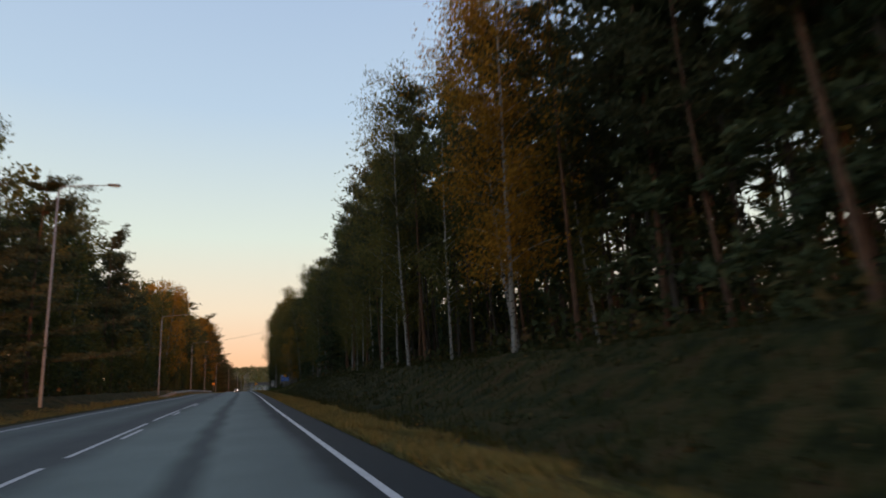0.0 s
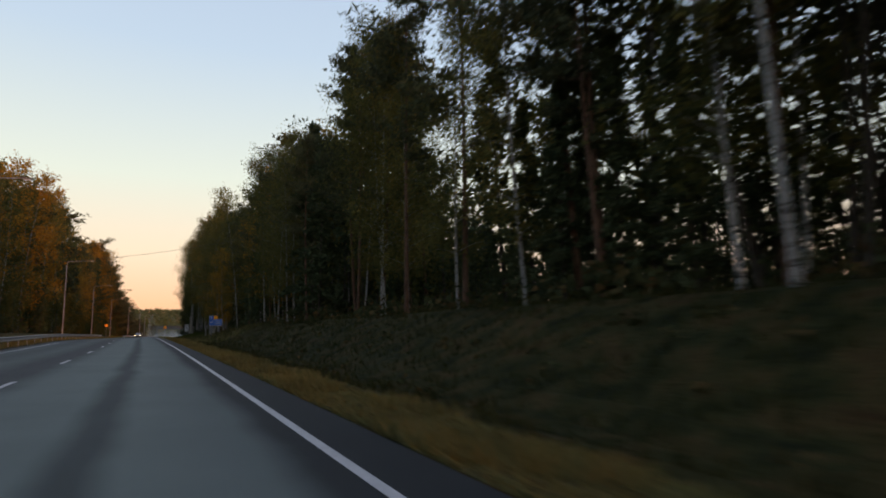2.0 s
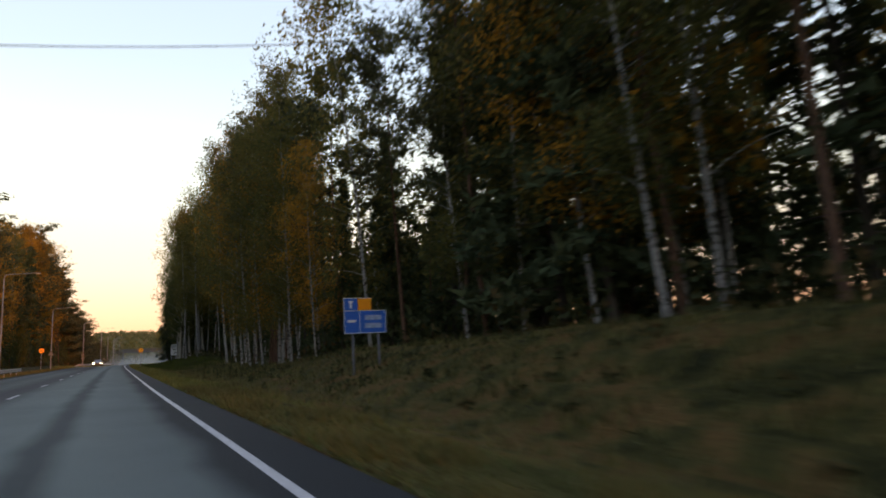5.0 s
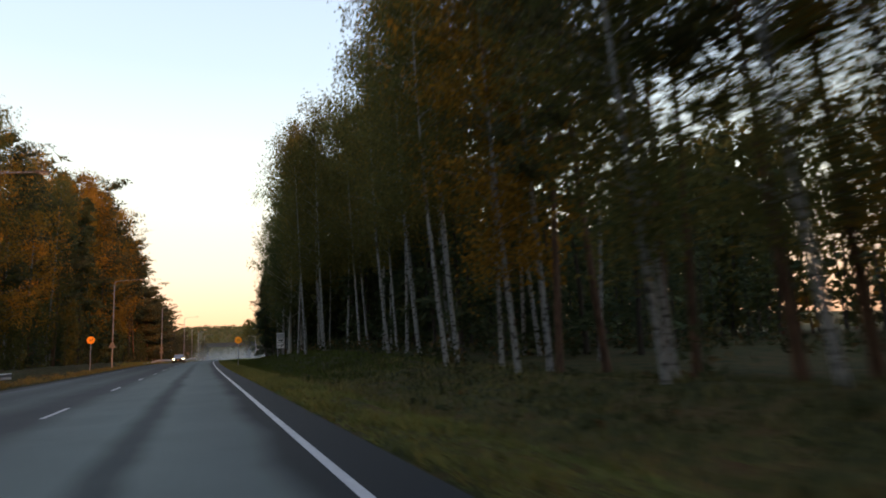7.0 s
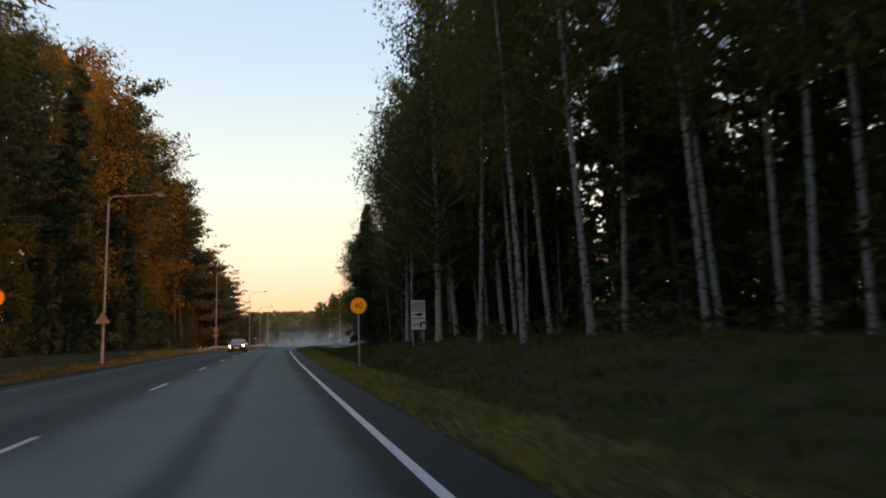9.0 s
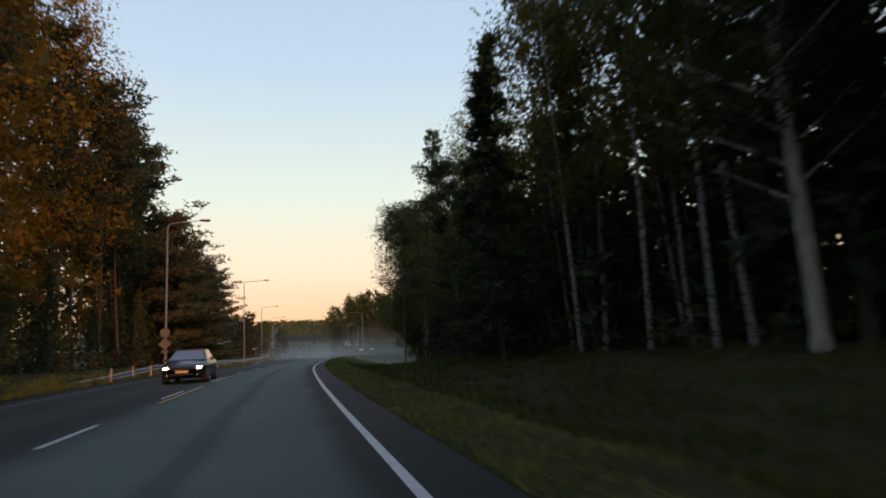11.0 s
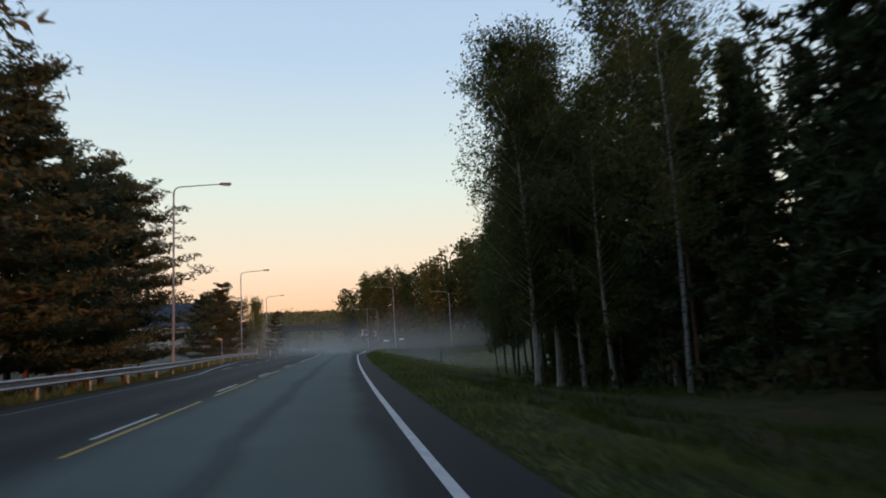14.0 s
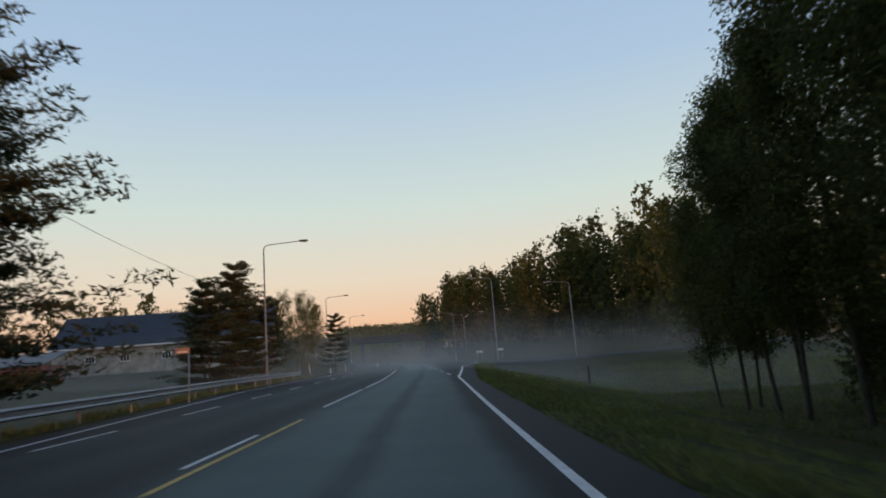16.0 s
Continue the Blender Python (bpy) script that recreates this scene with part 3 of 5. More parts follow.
def belt(y0, y1, rows, mix, height, spread=2.0, step=3.6):
    """Rows of trees: each row is (distance from the edge line, spacing factor, detail)."""
    for d, gap, detail in rows:
        yy = y0 + rt.uniform(0, step)
        while yy < y1:
            kind = pick(mix)
            h = height(yy) * rt.uniform(0.8, 1.06) * (0.92 if kind == "spruce" else 1.0)
            dd = d + rt.uniform(-spread, spread) * 0.6
            glade = dd > 8 and abs(yy - 143.5 - 0.73 * (dd + 1.4)) < 3.0
            thin = 37 < yy < 46 and dd > 11 and rt.random() < 0.5
            if not (open_ground(yy, dd) or glade or thin):
                plant(kind, yy, dd, h, rt.randrange(4), rt.uniform(0, 360), detail)
            yy += step * gap * rt.uniform(0.7, 1.4)


def right_height(y):
    return float(np.interp(y, [-40, 30, 45, 58, 66, 81, 98, 130, 165, 200, 230, 250, 268, 290, 305, 326, 333, 345], [20, 20, 21, 18, 18, 21, 20, 22, 23, 24.5, 26, 23.5, 15, 13.4, 14.4, 16.5, 16, 14]))


def left_height(y):
    return float(np.interp(y, [-40, 45, 60, 75, 85, 96, 105, 118, 145, 165, 195, 215, 235, 250, 290, 306, 320, 335, 345],
                           [17, 17, 18, 19, 17, 14, 13, 17, 22, 24, 23, 19, 21, 27, 29, 24, 17, 15.5, 14]))


EDGE_A = [(11.8, 0.95, 1.2), (14.6, 0.95, 0.6), (17.5, 0.95, 0.4)]
EDGE_B = [(9.4, 1.05, 1.3), (12.6, 1.0, 0.45), (16.5, 1.0, 0.25)]
# unseen trees behind the start, set close to shade the verge from the sun
belt(-150, -4, [(9.0, 1.5, 0.1), (13, 1.7, 0.1)], [("pine", 3), ("spruce", 3)], right_height)
belt(0, 34, [(11.8, 1.35, 1.2), (15, 1.5, 0.6)], [("pine", 6), ("birch", 1)], right_height)
belt(34, 98, [(11.8, 1.1, 1.2), (14.6, 1.35, 0.6), (17.5, 1.35, 0.4)], [("pine", 5), ("spruce", 1), ("birch", 2)], right_height)
belt(98, 134, EDGE_A, [("birch", 4), ("gold", 1.5), ("pine", 2), ("spruce", 1)], right_height)
belt(134, 150, [(12.5, 0.9, 1.2), (15.5, 0.8, 0.45), (18, 1.0, 0.3)], [("spruce", 2), ("pine", 3), ("birch", 1)], lambda y: 20.5 if y < 143 else 14.0)
belt(150, 176, [(10.2, 1.9, 1.2), (11.6, 1.6, 0.8)], [("pine", 2), ("birch", 2), ("gold", 2)], right_height)
belt(178, 228, [(15.6, 1.1, 0.6), (18.5, 1.0, 0.3)], [("stand", 2), ("spruce", 3), ("pine", 1)], right_height, 2.0, 3.2)
belt(228, 262, EDGE_B, [("stand", 6), ("spruce", 0.6), ("aspen", 1)], right_height, 2.5, 3.2)
belt(262, 278, EDGE_B, [("spruce", 1.5), ("aspen", 2.5), ("birch", 2), ("pine", 1)], right_height, 2.5, 3.4)
belt(278, 314, [(14.6, 0.9, 1.0), (18, 0.9, 0.45), (22, 1.0, 0.3)], [("spruce", 3), ("pine", 2), ("aspen", 1)], right_height, 2.0, 3.4)
belt(314, 332, [(14.8, 0.95, 1.2), (19, 0.95, 0.45), (23, 1.0, 0.3)], [("aspen", 4), ("birch", 1)], right_height)


def plant_all(trees):
    for y, d, h, kind, k, detail in trees:
        plant(kind, y, d, h, k, 40 * k + y, detail)


# pine wood and the golden birches before the road sign
plant_all([(25.4, 9.8, 22, 'gold', 0, 1.6), (28.0, 11.2, 22, 'gold', 3, 1.6), (42.5, 9.4, 22, 'birch', 1, 1.2), (55.4, 11.6, 20, 'birch', 2, 1.3), (83.1, 12.0, 21, 'birch', 3, 1.3), (84.0, 12.6, 20, 'birch', 1, 1.3), (84.8, 14.5, 20, 'birch', 0, 1.3),
           (113.8, 15.6, 18, 'birch', 2, 1.0), (121.5, 12.5, 21, 'birch', 1, 1.3), (122.4, 11.4, 21, 'birch', 0, 1.3), (123.8, 13.8, 20, 'birch', 3, 1.3),
           (61.0, 12.0, 21, 'pine', 2, 1.2), (62.6, 12.2, 22, 'pine', 1, 1.2), (70.5, 11.6, 22, 'pine', 0, 1.2), (76.8, 11.2, 21, 'pine', 3, 1.2),
           (58.0, 13.0, 9, 'spruce', 1, 1.2), (60.4, 12.2, 9.5, 'spruce', 0, 1.2), (62.4, 11.4, 8, 'spruce', 2, 1.2), (63.8, 13.6, 10.5, 'spruce', 3, 1.2), (65.8, 12.4, 9, 'spruce', 1, 1.2),
           (52.5, 9.6, 19, 'stand', 2, 1.2)])
# round the road sign and the clearing
plant_all([(125.5, 12.5, 20, 'spruce', 0, 1.2), (128.5, 13, 21, 'spruce', 2, 1.2), (131.5, 14.2, 21, 'spruce', 1, 1.2), (133, 15, 20, 'spruce', 3, 0.8),
           (134.5, 12.4, 19, 'birch', 2, 1.3), (147, 9.2, 13, 'gold', 3, 1.3), (151.2, 8.8, 19, 'birch', 1, 1.3), (153.4, 9.9, 18, 'birch', 2, 1.3),
           (155.2, 11.8, 20, 'birch', 3, 1.3), (156.4, 9.2, 19, 'gold', 0, 1.3), (158.6, 10.4, 20, 'birch', 1, 1.3), (161.0, 9.0, 19, 'birch', 0, 1.3), (160.5, 11.0, 15, 'gold', 2, 1.3), (162.8, 10.2, 22, 'pine', 3, 1.2), (165.2, 8.8, 21, 'birch', 2, 1.3), (165.6, 9.4, 20, 'birch', 3, 1.3),
           (172.6, 12.4, 23, 'pine', 0, 1.2), (168.4, 11.6, 22, 'pine', 1, 1.2), (174.3, 9.7, 22, 'gold', 2, 1.3), (177.5, 10.6, 21, 'birch', 1, 1.3)])
# the birch stand before the notice board
plant_all([(180.3, 9.2, 23, 'stand', 0, 1.3), (181.5, 10.2, 22, 'stand', 3, 1.3), (184.8, 15.6, 22, 'stand', 1, 1.0), (186.5, 12.2, 24, 'stand', 2, 1.3),
           (190.6, 11.4, 24, 'stand', 0, 1.3), (193.0, 14.4, 23, 'stand', 3, 1.0), (195.7, 12.2, 25, 'stand', 1, 1.3), (196.6, 13.4, 24, 'stand', 2, 1.3),
           (200.2, 12.1, 25, 'stand', 0, 1.3), (203.5, 13.8, 24, 'stand', 3, 1.0), (210.0, 14.4, 24, 'stand', 1, 1.3), (213.0, 12.9, 24, 'stand', 2, 1.3),
           (213.4, 13.8, 23, 'stand', 0, 1.3), (215.7, 10.0, 25, 'stand', 3, 1.3), (217.9, 12.7, 24, 'stand', 1, 1.3), (218.8, 8.6, 24, 'stand', 2, 1.3),
           (221.0, 10.8, 24, 'stand', 0, 1.3), (224.5, 8.6, 24, 'stand', 1, 1.3), (227.0, 11.5, 25, 'stand', 3, 1.3)])
# larch and spruces past the birch stand
plant_all([(281, 12, 16, 'spruce', 1, 1.2), (287.3, 11.5, 20.5, 'larch', 0, 1.2), (297, 12.8, 15, 'spruce', 3, 1.2), (306.5, 15.2, 14, 'spruce', 0, 1.2),
           (284.6, 14.4, 13, 'spruce', 0, 1.0), (288.4, 18.6, 14, 'spruce', 3, 1.0), (293.0, 21.6, 15, 'spruce', 1, 1.0), (292.5, 13.6, 16, 'spruce', 2, 1.0), (300, 14.8, 16.5, 'spruce', 1, 1.0), (309, 17.4, 16, 'spruce', 2, 1.0), (310, 15.4, 17, 'spruce', 3, 1.0),
           (259.8, 11.7, 24, 'stand', 2, 1.3), (264.0, 13.4, 22, 'stand', 0, 1.3),
           (270.8, 10.5, 12, 'stand', 2, 1.2), (271.6, 11.2, 12.5, 'stand', 0, 1.2), (305.7, 11.7, 17.5, 'stand', 3, 1.3)])
# aspens at the edge of the field
plant_all([(313.5, 15.8, 22, 'aspen', 3, 1.2), (322.8, 12.6, 22.5, 'aspen', 1, 1.8), (318.8, 18.0, 21, 'aspen', 2, 1.2), (321.6, 16.5, 21, 'birch', 1, 1.2), (322.0, 10.9, 22, 'aspen', 2, 1.8),
           (325.6, 14.0, 21, 'aspen', 0, 1.2), (329, 17, 20, 'grove', 3, 1.2), (331, 14.4, 21, 'grove', 1, 1.6), (334.5, 16.5, 20.5, 'grove', 2, 1.4),
           (338, 15.4, 20, 'grove', 3, 1.6), (341.3, 14.9, 17.6, 'grove', 0, 1.6), (343.6, 16.4, 17.0, 'grove', 1, 1.6), (344.5, 15.4, 16.4, 'grove', 2, 1.6),
           (346.8, 15.0, 15.0, 'grove', 3, 1.6), (347.8, 16.2, 13.5, 'grove', 0, 1.6), (349.6, 14.8, 11.6, 'grove', 2, 1.6)])
for y, d, h, k, lean in ((142.0, 10.7, 21, 2, -8), (147.8, 13.6, 16, 1, -3)):
    plant("birch", y, d, h, k, 30, 1.0, lean)
for y, d in ((13.5, 13.2), (9, 12.5), (12.5, 15), (16, 18), (11, 19), (18.5, 13), (6, 15)):
    plant("pine" if d > 14 else "spruce", y, d, 18, int(d) % 4, y * 20, 1.2 if d < 14 else 0.45)

LEFT_ROWS = [(-17.4, 0.95, 0.75), (-20.4, 1.0, 0.35), (-24, 1.1, 0.22)]
belt(-10, 44, [(-18.5, 1.3, 0.5), (-22, 1.3, 0.35)], [("spruce", 2), ("pine", 3)], lambda y: 13.5)
plant("spruce", 33, -18.5, 13, 1, 20, 1.0)
plant("spruce", 38, -20.0, 13.5, 2, 80, 1.0)
plant("young", 41.5, -16.2, 11.5, 1, 50, 1.2)
plant("layered", 50, -15.4, 16.5, 2, 200, 1.2)
plant("young", 40, -17.6, 14, 3, 10, 1.2)
belt(44, 110, LEFT_ROWS, [("pine", 3), ("spruce", 2), ("birch", 2)], left_height)
# extra gold birches put the orange light on these trees into their leaves
belt(110, 200, LEFT_ROWS, [("birch", 2.0), ("gold", 3.0), ("pine", 2), ("spruce", 0.7)], left_height)
belt(200, 262, [(-17.4, 0.95, 1.2), *LEFT_ROWS[1:]], [("birch", 2.0), ("gold", 3.0), ("pine", 2), ("spruce", 0.7)], left_height)
belt(262, 306, [(-17.4, 0.95, 1.2), *LEFT_ROWS[1:]], [("pine", 3), ("birch", 0.7), ("gold", 1.6), ("spruce", 1.5)], left_height)
for y, d, h, k in ((268, -16.6, 20, 1), (273, -17.4, 22, 0), (283, -16.8, 12, 3)):
    plant("gold", y, d, h, k, 60 * k, 1.0)
belt(304, 338, [(-17.0, 0.8, 1.1), (-19.5, 0.85, 0.45), (-23, 0.9, 0.3)], [("young", 4), ("pine", 1.5), ("spruce", 0.6)], left_height)
for y, d, h, kind, k in ((342.7, -21.0, 16, "layered", 1), (334.8, -16.4, 15.5, "layered", 3), (339.0, -20.4, 15, "young", 2), (363, -14.9, 9.3, "young", 3), (365.5, -16.2, 8.4, "young", 0), (368, -14.6, 7.0, "young", 2), (361, -16.6, 8.2, "young", 1), (364.5, -17.8, 7.8, "young", 3),
                         (371, -16.4, 7.5, "young", 1), (377, -15.2, 8, "birch", 0), (382, -14.6, 8.5, "birch", 2), (386, -14.2, 8.5, "birch", 1), (392, -12.3, 7.2, "young", 2),
                         (410, -17, 8, "birch", 3), (416, -18, 8, "aspen", 1)):
    plant(kind, y, d, h, k, 70 * k, 1.2)


# ---- woods further back, one mesh each for bark and foliage ----
def woods(name, spots, label, mix, detail=0.2, bare=None):
    woodv, woodf, crowns = [], [], []
    variants = {}
    for x, yy, z, h in spots:
        kind = pick(mix)
        k = rt.randrange(4)
        if (kind, k) not in variants:
            variants[kind, k] = grow("birch" if kind == "gold" else kind, 90 + k, 20, detail, bare)
        v, f, lv = variants[kind, k]
        a, s = rt.uniform(0, 6.28), h / 20
        rot = np.array([[math.cos(a), -math.sin(a), 0], [math.sin(a), math.cos(a), 0], [0, 0, 1]]) * s
        o = len(woodv)
        base = np.array((x, yy, z))
        woodv += [tuple(rot @ np.array(q) + base) for q in v[:35]]
        woodf += [tuple(i + o for i in q) for q in f if max(q) < 35]
        crowns.append((lv @ rot.T + base, kind))
    root = tagged(new(name), label, "woods", kind="stuff")
    link_mesh("trunks", woodv, woodf, BARK_SPRUCE, root)
    for mat_kind in ("birch", "pine", "gold", "spruce", "aspen"):
        sets = [c for c, kd in crowns if kd == mat_kind]
        if sets:
            ob = new("foliage", arrays_mesh("foliage", np.concatenate(sets), LEAVES[mat_kind]))
            ob.parent = root
    return root


def scatter(y0, y1, d0, d1, n, h0, h1):
    out = []
    for _ in range(n):
        yy, d = rt.uniform(y0, y1), rt.uniform(d0, d1)
        if open_ground(yy, d):
            continue
        p = place(yy, d)
        out.append((p.x, p.y, p.z - 0.2, rt.uniform(h0, h1)))
    return out


woods("back_woods", scatter(-70, 158, 20, 44, 95, 14, 19), "dim pine and spruce wood behind the roadside trees", [("pine", 5), ("spruce", 1)], 0.15)
woods("back_woods", scatter(2, 60, 13, 36, 105, 13, 20) + scatter(18, 66, 13, 32, 65, 14, 20), "close stand of thin bare-stemmed pines", [("pine", 1)], 0.13, 0.55)
woods("back_woods", scatter(-20, 45, 18, 46, 150, 3.0, 6.5) + scatter(16, 50, 15, 40, 60, 7, 11) + scatter(45, 72, 17, 40, 110, 3, 6) + scatter(47, 60, 13, 26, 22, 5, 9) + scatter(60, 76, 15, 30, 34, 4, 8) + scatter(18, 66, 21, 46, 120, 5, 9) + scatter(78, 130, 14, 40, 170, 5, 11) + scatter(80, 112, 12.5, 28, 80, 7, 13) + scatter(75, 120, 50, 62, 40, 5, 8) + scatter(100, 158, 15, 46, 95, 5, 11) + scatter(118, 160, 14, 40, 90, 4, 9), "dark young spruces under the pines", [("spruce", 3), ("birch", 1)], 0.1, 0.03)
woods("back_woods", scatter(200, 266, 19, 42, 64, 15, 20) + scatter(266, 318, 19, 42, 46, 10, 14), "dim mixed wood behind the roadside birches", [("spruce", 2), ("pine", 1), ("aspen", 2)], 0.15)
woods("back_woods", scatter(184, 260, 14, 40, 170, 5, 11) + scatter(260, 314, 15, 44, 100, 5, 10) + scatter(243, 285, 12.5, 30, 90, 5, 10) + scatter(246, 268, 12, 22, 24, 8, 13) + scatter(262, 304, 13.5, 24, 70, 6, 12) + scatter(146, 158, 12, 30, 16, 8, 13), "dark young spruces behind the birches", [("spruce", 3), ("aspen", 1)], 0.17, 0.03)
woods("back_woods", scatter(312, 332, 22, 44, 30, 8, 13) + scatter(316, 333, 13, 28, 70, 3, 7) + scatter(314, 332, 15, 30, 70, 5, 10) + scatter(328, 349, 18.5, 34, 75, 4, 9), "dark wood edge beside the field", [("aspen", 3), ("spruce", 2)], 0.2, 0.08)
woods("back_woods", scatter(0, 325, -42, -27, 130, 15, 21), "dim mixed wood behind the roadside trees", [("pine", 2), ("spruce", 1), ("birch", 2)], 0.15)
woods("back_woods", scatter(30, 310, -42, -20, 190, 4, 9), "young trees under the roadside wood", [("spruce", 2), ("birch", 2)], 0.1, 0.03)
woods("back_woods", scatter(30, 240, -17, -14.6, 115, 3.5, 8), "bushy saplings along the wood's edge", [("birch", 3), ("spruce", 1)], 0.3, 0.03)
woods("back_woods", scatter(238, 304, -17.5, -15.2, 60, 3.5, 8), "dark young spruces along the wood's edge", [("spruce", 3), ("birch", 1)], 0.3, 0.03)
woods("far_wood", scatter(408, 480, 36, 100, 160, 19, 26) + scatter(450, 560, 24, 60, 100, 16, 22) + scatter(475, 545, 8, 26, 45, 15, 21), "far mixed wood on the rise beyond the junction", [("aspen", 4), ("birch", 3)], 0.18, 0.05)
woods("far_wood", scatter(570, 740, -230, 170, 420, 7, 11), "far treeline along the horizon", [("aspen", 3), ("birch", 2)], 0.06, 0.0)
woods("far_wood", scatter(428, 500, -85, -26, 80, 10, 14), "trees behind the stone barn", [("birch", 3), ("aspen", 2)], 0.14, 0.06)
woods("far_wood", scatter(172, 262, 42, 62, 190, 15, 20), "yellowing trees past the clearing", [("birch", 3), ("aspen", 2), ("spruce", 1)], 0.13, 0.04)


def ridge_wood():
    """Crowns on the far wooded ridge: clumps of broad leaf masses, too far off to tell apart."""
    rng = np.random.default_rng(21)
    n = 3400
    yy, d = rng.uniform(740, 1400, n), rng.uniform(-560, 460, n)
    z, x = land_z(yy, d), edge_x(yy) + d
    out = []
    for i in range(n):
        h = rng.uniform(6, 11)
        c = np.array((x[i], yy[i], z[i] + h * 0.42)) + ball(rng, 14) * (h * 0.42, h * 0.42, h * 0.46)
        out.append(leaf_arrays(rng, c, 1.9))
    ob = new("ridge_wood", arrays_mesh("ridge_wood", np.concatenate(out), NEEDLE_SPRUCE))
    tagged(ob, "wooded ridge far off beyond the bridge", "woods", kind="stuff")


ridge_wood()


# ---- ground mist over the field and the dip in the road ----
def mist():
    m = bpy.data.materials.new("mist_veil")
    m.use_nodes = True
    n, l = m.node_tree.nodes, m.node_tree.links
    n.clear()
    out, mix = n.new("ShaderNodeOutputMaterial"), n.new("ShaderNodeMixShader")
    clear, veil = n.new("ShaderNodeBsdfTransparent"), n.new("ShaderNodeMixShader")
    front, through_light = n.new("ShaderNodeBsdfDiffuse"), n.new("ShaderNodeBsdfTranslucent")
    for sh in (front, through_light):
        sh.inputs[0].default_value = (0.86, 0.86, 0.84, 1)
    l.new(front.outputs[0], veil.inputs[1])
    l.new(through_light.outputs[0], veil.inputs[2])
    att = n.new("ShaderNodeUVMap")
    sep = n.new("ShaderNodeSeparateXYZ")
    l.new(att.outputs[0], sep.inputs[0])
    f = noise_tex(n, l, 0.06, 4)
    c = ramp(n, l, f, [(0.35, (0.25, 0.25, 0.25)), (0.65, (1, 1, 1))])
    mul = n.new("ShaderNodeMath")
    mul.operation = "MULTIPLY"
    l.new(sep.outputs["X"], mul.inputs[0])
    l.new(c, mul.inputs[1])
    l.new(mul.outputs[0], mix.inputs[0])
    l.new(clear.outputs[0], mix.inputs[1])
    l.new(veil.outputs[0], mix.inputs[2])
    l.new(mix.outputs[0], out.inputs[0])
    # upright translucent sheets carry the mist's haze, thinning with height
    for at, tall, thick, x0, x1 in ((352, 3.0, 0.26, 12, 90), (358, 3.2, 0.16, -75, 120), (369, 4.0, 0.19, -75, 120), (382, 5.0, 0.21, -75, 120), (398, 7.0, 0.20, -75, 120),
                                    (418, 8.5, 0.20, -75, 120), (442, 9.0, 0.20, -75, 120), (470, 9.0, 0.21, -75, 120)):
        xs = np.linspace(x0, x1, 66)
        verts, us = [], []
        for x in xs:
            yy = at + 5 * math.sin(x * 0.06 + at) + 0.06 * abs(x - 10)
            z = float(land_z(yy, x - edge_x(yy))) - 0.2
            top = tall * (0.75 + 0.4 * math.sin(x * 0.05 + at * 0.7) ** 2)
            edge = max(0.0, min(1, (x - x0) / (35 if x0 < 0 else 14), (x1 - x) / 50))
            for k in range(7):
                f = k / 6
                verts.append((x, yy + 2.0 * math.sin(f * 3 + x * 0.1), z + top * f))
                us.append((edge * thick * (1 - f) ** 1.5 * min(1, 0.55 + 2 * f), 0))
        ob = link_mesh("mist_sheet", verts, [(i * 7 + k, (i + 1) * 7 + k, (i + 1) * 7 + k + 1, i * 7 + k + 1) for i in range(len(xs) - 1) for k in range(6)], m, smooth_faces=True)
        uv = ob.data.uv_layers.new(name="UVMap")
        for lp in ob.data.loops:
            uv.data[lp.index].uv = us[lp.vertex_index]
        tagged(ob, "translucent sheets standing in for thin morning mist over field and road", "mist", kind="stuff")


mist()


# ---- undergrowth and grass ----
def undergrowth():
    rng = np.random.default_rng(8)
    out = []
    for y0, y1, d0, d1, n, tall in ((-20, 165, 9.5, 30, 620, 1.3), (180, 312, 9.5, 30, 480, 1.2), (316, 334, 12.4, 30, 150, 1.9), (-20, 330, -28, -14.5, 620, 1.5), (165, 195, 22, 30, 40, 1.0), (-5, 190, 3.5, 10.5, 420, 0.30)):
        yy, d = rng.uniform(y0, y1, n), rng.uniform(d0, d1, n)
        z, x = land_z(yy, d), edge_x(yy) + d
        for i in range(n):
            s = rng.uniform(0.5, 1.2) * tall
            c = np.array((x[i], yy[i], z[i] + 0.35 * s)) + ball(rng, 34 if tall > 0.5 else 14) * (1.0 * s, 1.0 * s, 0.7 * s)
            out.append(leaf_arrays(rng, c, 0.2 if tall > 0.5 else 0.10))
    ob = new("undergrowth", arrays_mesh("undergrowth", np.concatenate(out), BUSH))
    tagged(ob, "low dark bushes and saplings under the trees", "undergrowth", kind="stuff")


def grass(name, mat, label, beds, seed):
    """Blades in beds: y from, y to, d from, d to, how many, how tall."""
    rng = np.random.default_rng(seed)
    out = []
    for y0, y1, d0, d1, n, tall in beds:
        yy, d = rng.uniform(y0, y1, n), rng.uniform(d0, d1, n)
        d = d + (left_edge(yy) + 9.5 if d0 < 0 else right_edge(yy) - 0.72)
        z, x = land_z(yy, d), edge_x(yy) + d
        c = np.stack([x, yy, z - 0.01], 1)
        a = rng.uniform(0, 6.283, n)
        side = np.stack([np.cos(a), np.sin(a), np.zeros(n)], 1) * 0.022
        clump = 0.6 + 0.8 * (np.sin(yy * 1.3 + d * 2.1) * np.sin(yy * 0.37 - d) > 0.2)
        tip = c + np.stack([rng.normal(0, 0.10, n), rng.normal(0, 0.10, n), tall * clump * rng.uniform(0.5, 1.3, n)], 1)
        out.append(np.stack([c - side, c + side, tip], 1))
    ob = new(name, arrays_mesh(name, np.concatenate(out), mat))
    tagged(ob, label, "grass", kind="stuff")


